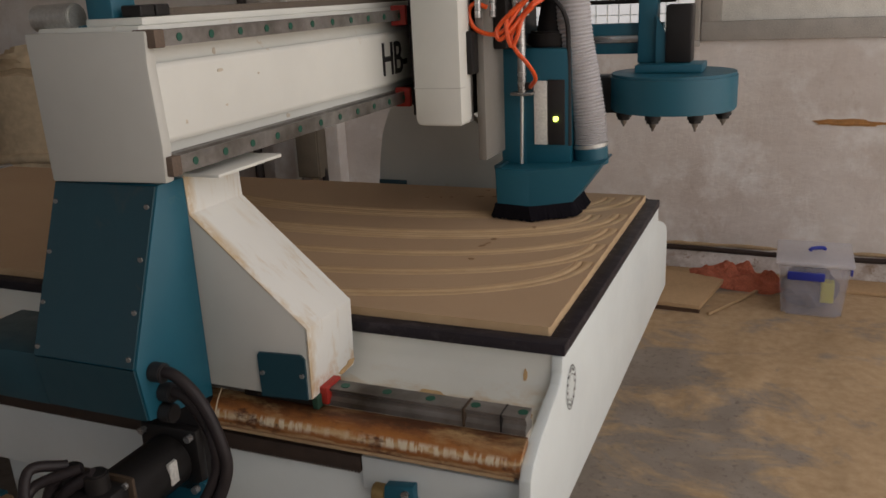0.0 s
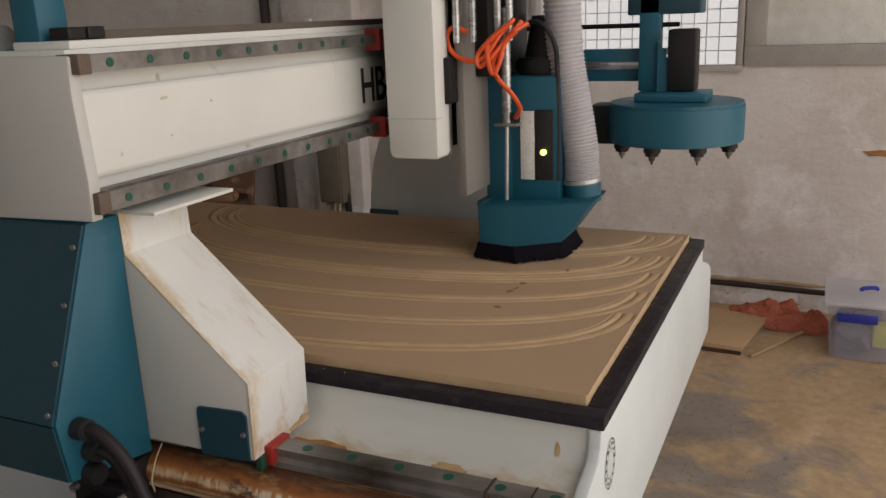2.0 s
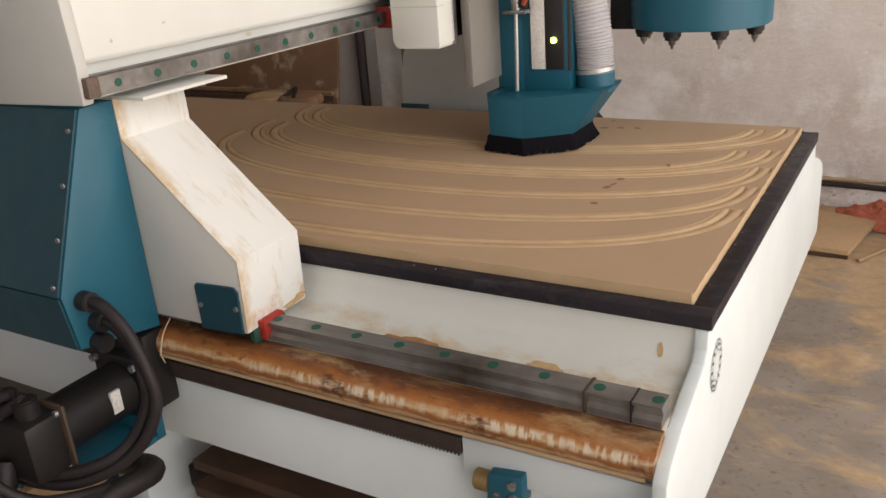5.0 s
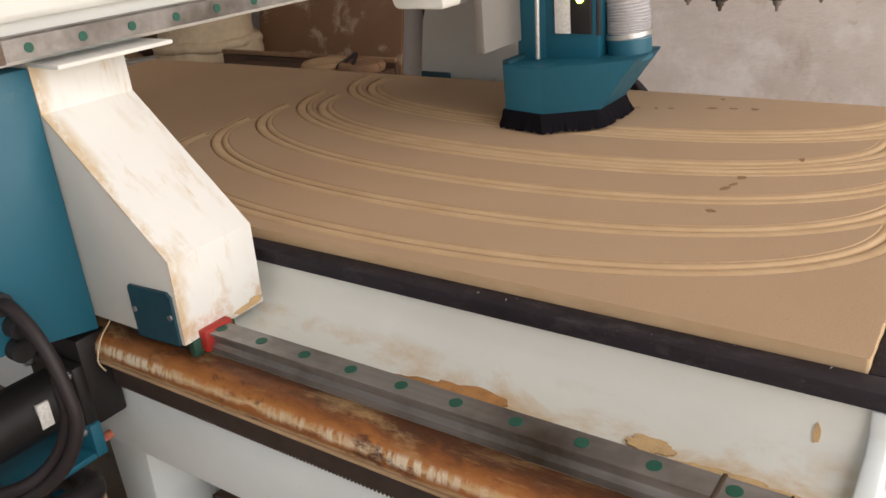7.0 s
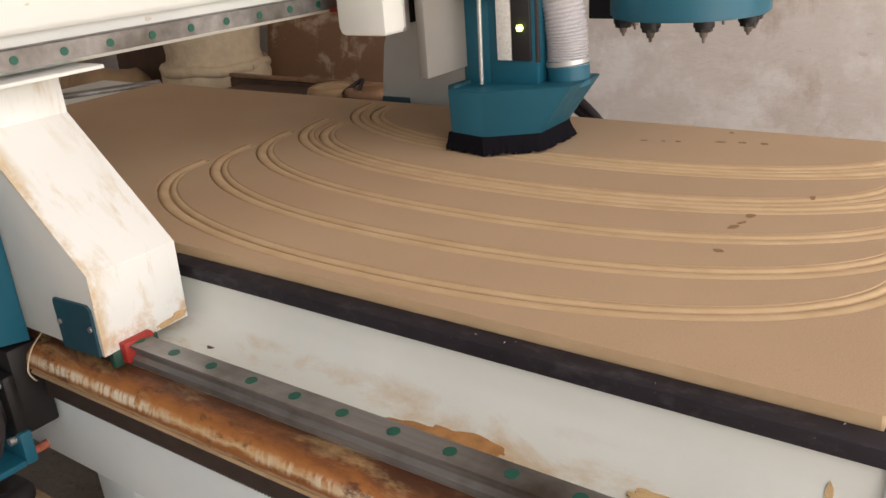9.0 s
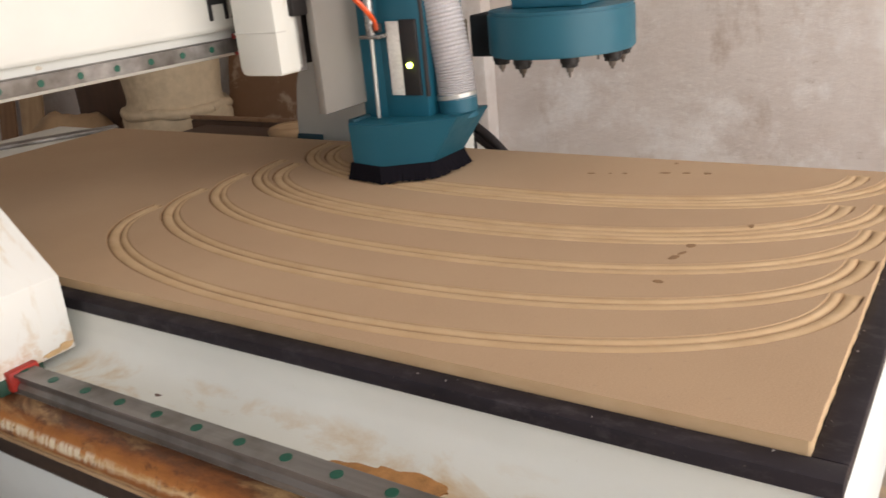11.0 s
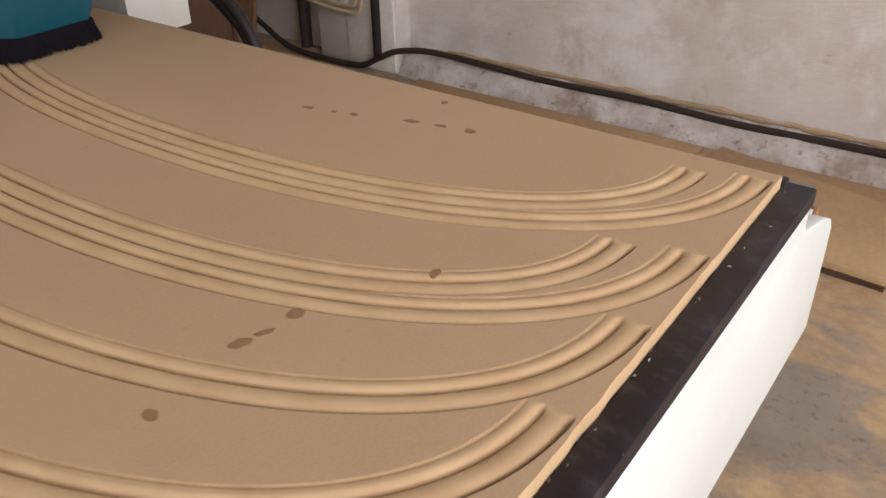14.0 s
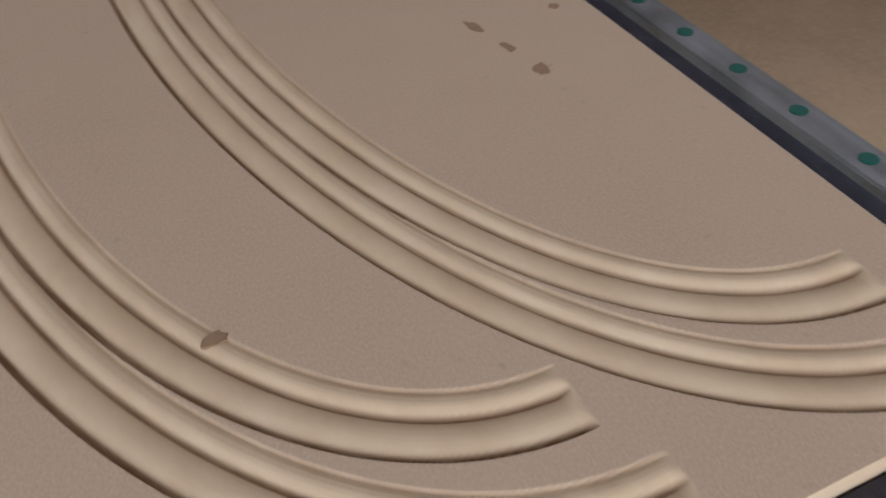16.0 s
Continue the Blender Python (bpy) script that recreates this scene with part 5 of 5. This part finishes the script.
part("lid_handle", tube(B(), [(0.47, 2.33, FZ + 0.243), (0.48, 2.335, FZ + 0.253), (0.52, 2.355, FZ + 0.253), (0.53, 2.36, FZ + 0.243)], 0.008, 5, 8), BLUE, tb, "blue handle")
part("clip", box(B(), 0.39, 0.53, 2.164, 2.174, FZ + 0.165, FZ + 0.20, 0.004), BLUE, tb, "blue locking clip")
part("clip", box(B(), 0.627, 0.637, 2.26, 2.38, FZ + 0.165, FZ + 0.215, 0.004), BLUE, tb, "blue locking clip")
part("yellow_item", box(B(), 0.52, 0.57, 2.21, 2.26, FZ + 0.06, FZ + 0.15, 0.006), YELLOW, tb, "yellow packet inside")
part("inside_clutter", blob(B(), (0.48, 2.33, FZ + 0.098), (0.10, 0.112, 0.088), 3, 3, 0.4), plain("grey_clutter", (0.17, 0.165, 0.20), 0.7, vary=0.6, scale=26), tb, "dark odds and ends")

def heaped_cloth(cx, cy, a, b, h, turn):
    """A thick cloth dropped in a heap, with folds that run along it."""
    bm = B()
    c, s = math.cos(turn), math.sin(turn)
    grid = []
    for i in range(34):
        row = []
        for k in range(60):
            u, v = 2 * math.pi * k / 60, i / 33
            r = v * (1 + 0.28 * noise.noise(Vector((math.cos(u) * 1.4, math.sin(u) * 1.4, 2))))
            x, y = a * r * math.cos(u), b * r * math.sin(u)
            fold = abs(noise.noise(Vector((x * 9 + y * 6, y * 20 - x * 5, 4)))) * 1.5 + 0.8 * abs(noise.noise(Vector((x * 22, y * 34 + x * 9, 8))))
            z = h * (1 - v ** 3) * (0.52 + 0.6 * fold) * (0.75 + 0.5 * noise.noise(Vector((x * 5, y * 5, 1))))
            row.append(bm.verts.new((cx + x * c - y * s, cy + x * s + y * c, FZ + 0.002 + max(z, 0))))
        grid.append(row)
    for p, q in zip(grid, grid[1:]):
        for k in range(60):
            bm.faces.new((p[k], q[k], q[(k + 1) % 60], p[(k + 1) % 60]))
    bmesh.ops.remove_doubles(bm, verts=bm.verts, dist=0.0001)
    bmesh.ops.recalc_face_normals(bm, faces=bm.faces)
    return bm


rg = heaped_cloth(0.18, 2.56, 0.25, 0.12, 0.105, -0.35)
single("red_cloth", rg, RAG, (0.2, 2.55, FZ), "crumpled faded red cloth heaped by the wall", "cloth")

single("scrap_board", prism(B(), [(-0.585, 2.16), (0.06, 2.115), (0.13, 2.50), (-0.555, 2.665)], "z", FZ + 0.018, FZ + 0.036, 0.001), FIBRE, (-0.2, 2.3, FZ), "tan offcut board lying flat on the floor", "board")
single("batten", prism(B(), [(-0.56, 2.1565), (0.058, 2.1135), (0.060, 2.138), (-0.56, 2.181)], "z", FZ + 0.001, FZ + 0.0175), PLYDARK, (-0.3, 2.15, FZ), "dark batten under the offcut board", "batten")
bt = box(B(), -0.20, 0.20, -0.007, 0.007, 0, 0.011, 0.001)
bmesh.ops.transform(bt, matrix=pose(0.19, 2.28, FZ + 0.004, 0, 0, 62), verts=bt.verts)
single("batten", bt, PALE, (0.19, 2.28, FZ), "pale thin stick on the floor", "batten")
single("long_board", box(B(), -1.80, -0.615, 1.92, YW - 0.135, FZ + 0.002, FZ + 0.02, 0.001), FIBRE, (-1.2, 2.3, FZ), "dusty tan fibreboard lying along the wall", "board", "boards by the wall")
single("long_board", box(B(), -0.52, 1.5, YW - 0.28, YW - 0.122, FZ + 0.001, FZ + 0.016, 0.001), FIBRE, (0.6, 2.6, FZ), "dusty tan fibreboard lying along the wall", "board", "boards by the wall")

# ---------------------------------------------------------------- clutter behind the machine
def leaning(name, x0, x1, y, h, tilt, m, label, group=""):
    bm = box(B(), x0, x1, -0.01, 0.01, 0, h, 0.002)
    bmesh.ops.transform(bm, matrix=Matrix.Translation((0, y, FZ)) @ pose(0, 0, 0, -tilt), verts=bm.verts)
    return single(name, bm, m, ((x0 + x1) / 2, y, FZ), label, "board", group)


leaning("plywood_sheet", -3.56, -2.55, 2.46, 1.30, 11, SCUFFED, "large brown scuffed sheet leaning on the wall")
shelf = thing("timber_ledge", (-2.9, 2.10, FZ), "low brown timber ledge with a back rail", "ledge")
part("deck", box(B(), -3.30, -2.28, 1.90, 2.14, FZ, 0.555, 0.004), PLYDARK, shelf, "dark brown boxed deck")
part("back_rail", box(B(), -3.42, -2.28, 2.142, 2.165, 0.578, 0.598, 0.003), PLY, shelf, "brown rail along the back")
part("back_board", box(B(), -3.42, -2.28, 2.145, 2.165, FZ, 0.574, 0.003), PLYDARK, shelf)
for k, (x, y, r) in enumerate(((-2.58, 2.02, 0.095), (-2.38, 2.03, 0.085))):
    roll = thing("tape_roll", (x, y, 0.555), "brown roll of edging tape lying on the ledge", "tape roll", "tape rolls on the ledge")
    ringm = B()
    tube(ringm, [(x + r * math.cos(q), y + r * math.sin(q), 0.580) for q in [2 * math.pi * m / 16 for m in range(17)]], 0.024, 2, 10)
    part("tape", ringm, PLY if k else CARD, roll)
    part("core", rod(B(), (x, y, 0.556), (x, y, 0.598), r - 0.01, 24), PLY if k else PALE, roll)
single("coiled_lead", tube(B(), [(-2.50, 1.95, 0.566), (-2.46, 2.0, 0.60), (-2.43, 2.06, 0.63), (-2.40, 2.0, 0.60), (-2.34, 1.95, 0.566)], 0.009), CABLE, (-2.42, 2.0, 0.555), "dark looped lead on the ledge", "cable")
single("crate", box(B(), -4.85, -4.2, 2.45, 2.75, FZ, 0.98, 0.01), PLYDARK, (-4.5, 2.6, FZ), "dark brown wooden crate by the wall", "crate")
leaning("plank", -5.72, -5.45, 2.5, 1.6, 9, PALE, "tan plank leaning on the wall", "planks on the wall")
leaning("plank", -6.35, -6.1, 2.5, 1.5, 9, PLY, "dark brown plank leaning on the wall", "planks on the wall")
leaning("plank", -6.0, -5.8, 2.5, 1.7, 9, PLY, "brown plank leaning on the wall", "planks on the wall")
sk = B()
prof = [(0.36, 0), (0.40, 0.05), (0.40, 0.18), (0.415, 0.35), (0.41, 0.50), (0.395, 0.555), (0.365, 0.58), (0.36, 0.62), (0.375, 0.8), (0.36, 1.0), (0.12, 1.05)]
rings = []
for r, z in prof:
    rings.append([sk.verts.new((-3.75 + (0.72 * r + 0.035 * noise.noise(Vector((math.cos(a) * 2.5, math.sin(a) * 2.5, z * 5)))) * math.cos(a), 2.34 + 0.72 * r * math.sin(a), FZ + z + 0.03 * noise.noise(Vector((math.cos(a) * 2, math.sin(a) * 2, 3))) * min(1, z * 4))) for a in [2 * math.pi * k / 40 for k in range(40)]])
for a, b in zip(rings, rings[1:]):
    for k in range(40):
        sk.faces.new((a[k], a[(k + 1) % 40], b[(k + 1) % 40], b[k]))
sk.faces.new(rings[0][::-1])
sk.faces.new(rings[-1])
bag = thing("sack", (-3.75, 2.34, FZ), "tall full cream sack of sawdust with a folded collar", "sack")
part("bag_body", sk, SACK, bag)
part("folded_collar", tube(B(), [(-3.75 + 0.277 * math.cos(q), 2.34 + 0.277 * math.sin(q), FZ + 0.545 + 0.025 * noise.noise(Vector((math.cos(q) * 2, math.sin(q) * 2, 3)))) for q in [2 * math.pi * m / 24 for m in range(25)]], 0.03, 2, 10), SACK, bag, "rolled cream collar")
part("drawn_top", blob(B(), (-3.75, 2.34, FZ + 1.07), (0.16, 0.15, 0.09), 5, 3, 0.4), SACK, bag, "gathered cream top")
single("sack", blob(B(), (-4.50, 2.15, FZ + 0.26), (0.30, 0.24, 0.30), 8, 4, 0.2), CARD, (-4.50, 2.15, FZ), "slumped brown sack on the floor", "sack")
bar = box(B(), -0.27, 0.27, -0.03, 0.03, 0, 0.012, 0.001)
bmesh.ops.transform(bar, matrix=pose(-2.60, 0.80, 0.8095, 0, 0, 62), verts=bar.verts)
single("steel_bar", bar, STEEL, (-2.6, 0.8, 0.8095), "dark flat steel bar lying on the bed end", "steel bar")

cb = thing("cardboard_box", (-1.36, -0.36, FZ), "tan cardboard box with a teal strap beside the machine", "box")
part("carton", box(B(), -1.62, -1.13, -0.56, -0.235, FZ, 0.395, 0.004), CARD, cb, "tan carton")
part("flap", box(B(), -1.615, -1.135, -0.555, -0.40, 0.395, 0.400, 0.001), CARD, cb)
part("strap", box(B(), -1.17, -1.15, -0.5615, -0.2335, FZ, 0.4015, 0.001), TEAL, cb, "teal strap")

# ---------------------------------------------------------------- movement
GANTRY_X = ((0, 0.0), (0.5, -0.021), (1, -0.046), (1.5, -0.075), (2, -0.109), (2.5, -0.142), (3, -0.172), (3.5, -0.203), (4, -0.243), (4.5, -0.276), (7, -0.472), (7.5, -0.510), (8, -0.551), (10.5, -0.748), (11, -0.790), (11.5, -0.826), (12, -0.860), (12.5, -0.892), (13, -0.925), (14, -0.99), (16, -1.12))
CARRIAGE_Y = ((0, 0.0), (0.5, -0.010), (1, -0.020), (1.5, -0.024), (2, -0.031), (2.5, -0.034), (3, -0.041), (3.5, -0.046), (4, -0.052), (4.5, -0.058), (7, -0.050), (7.5, -0.047), (8, -0.040), (10.5, -0.014), (11, -0.002), (11.5, 0.005), (12, 0.006), (12.5, 0.004), (13, 0.004), (14, 0.006), (16, 0.01))


def motions():
    walk(gantry, [(t, pose(GB[0] + x, GB[1], GB[2])) for t, x in GANTRY_X])
    walk(carriage, [(t, pose(CB[0] + x, CB[1] + y, CB[2])) for (t, x), (_, y) in zip(GANTRY_X, CARRIAGE_Y)])


motions()
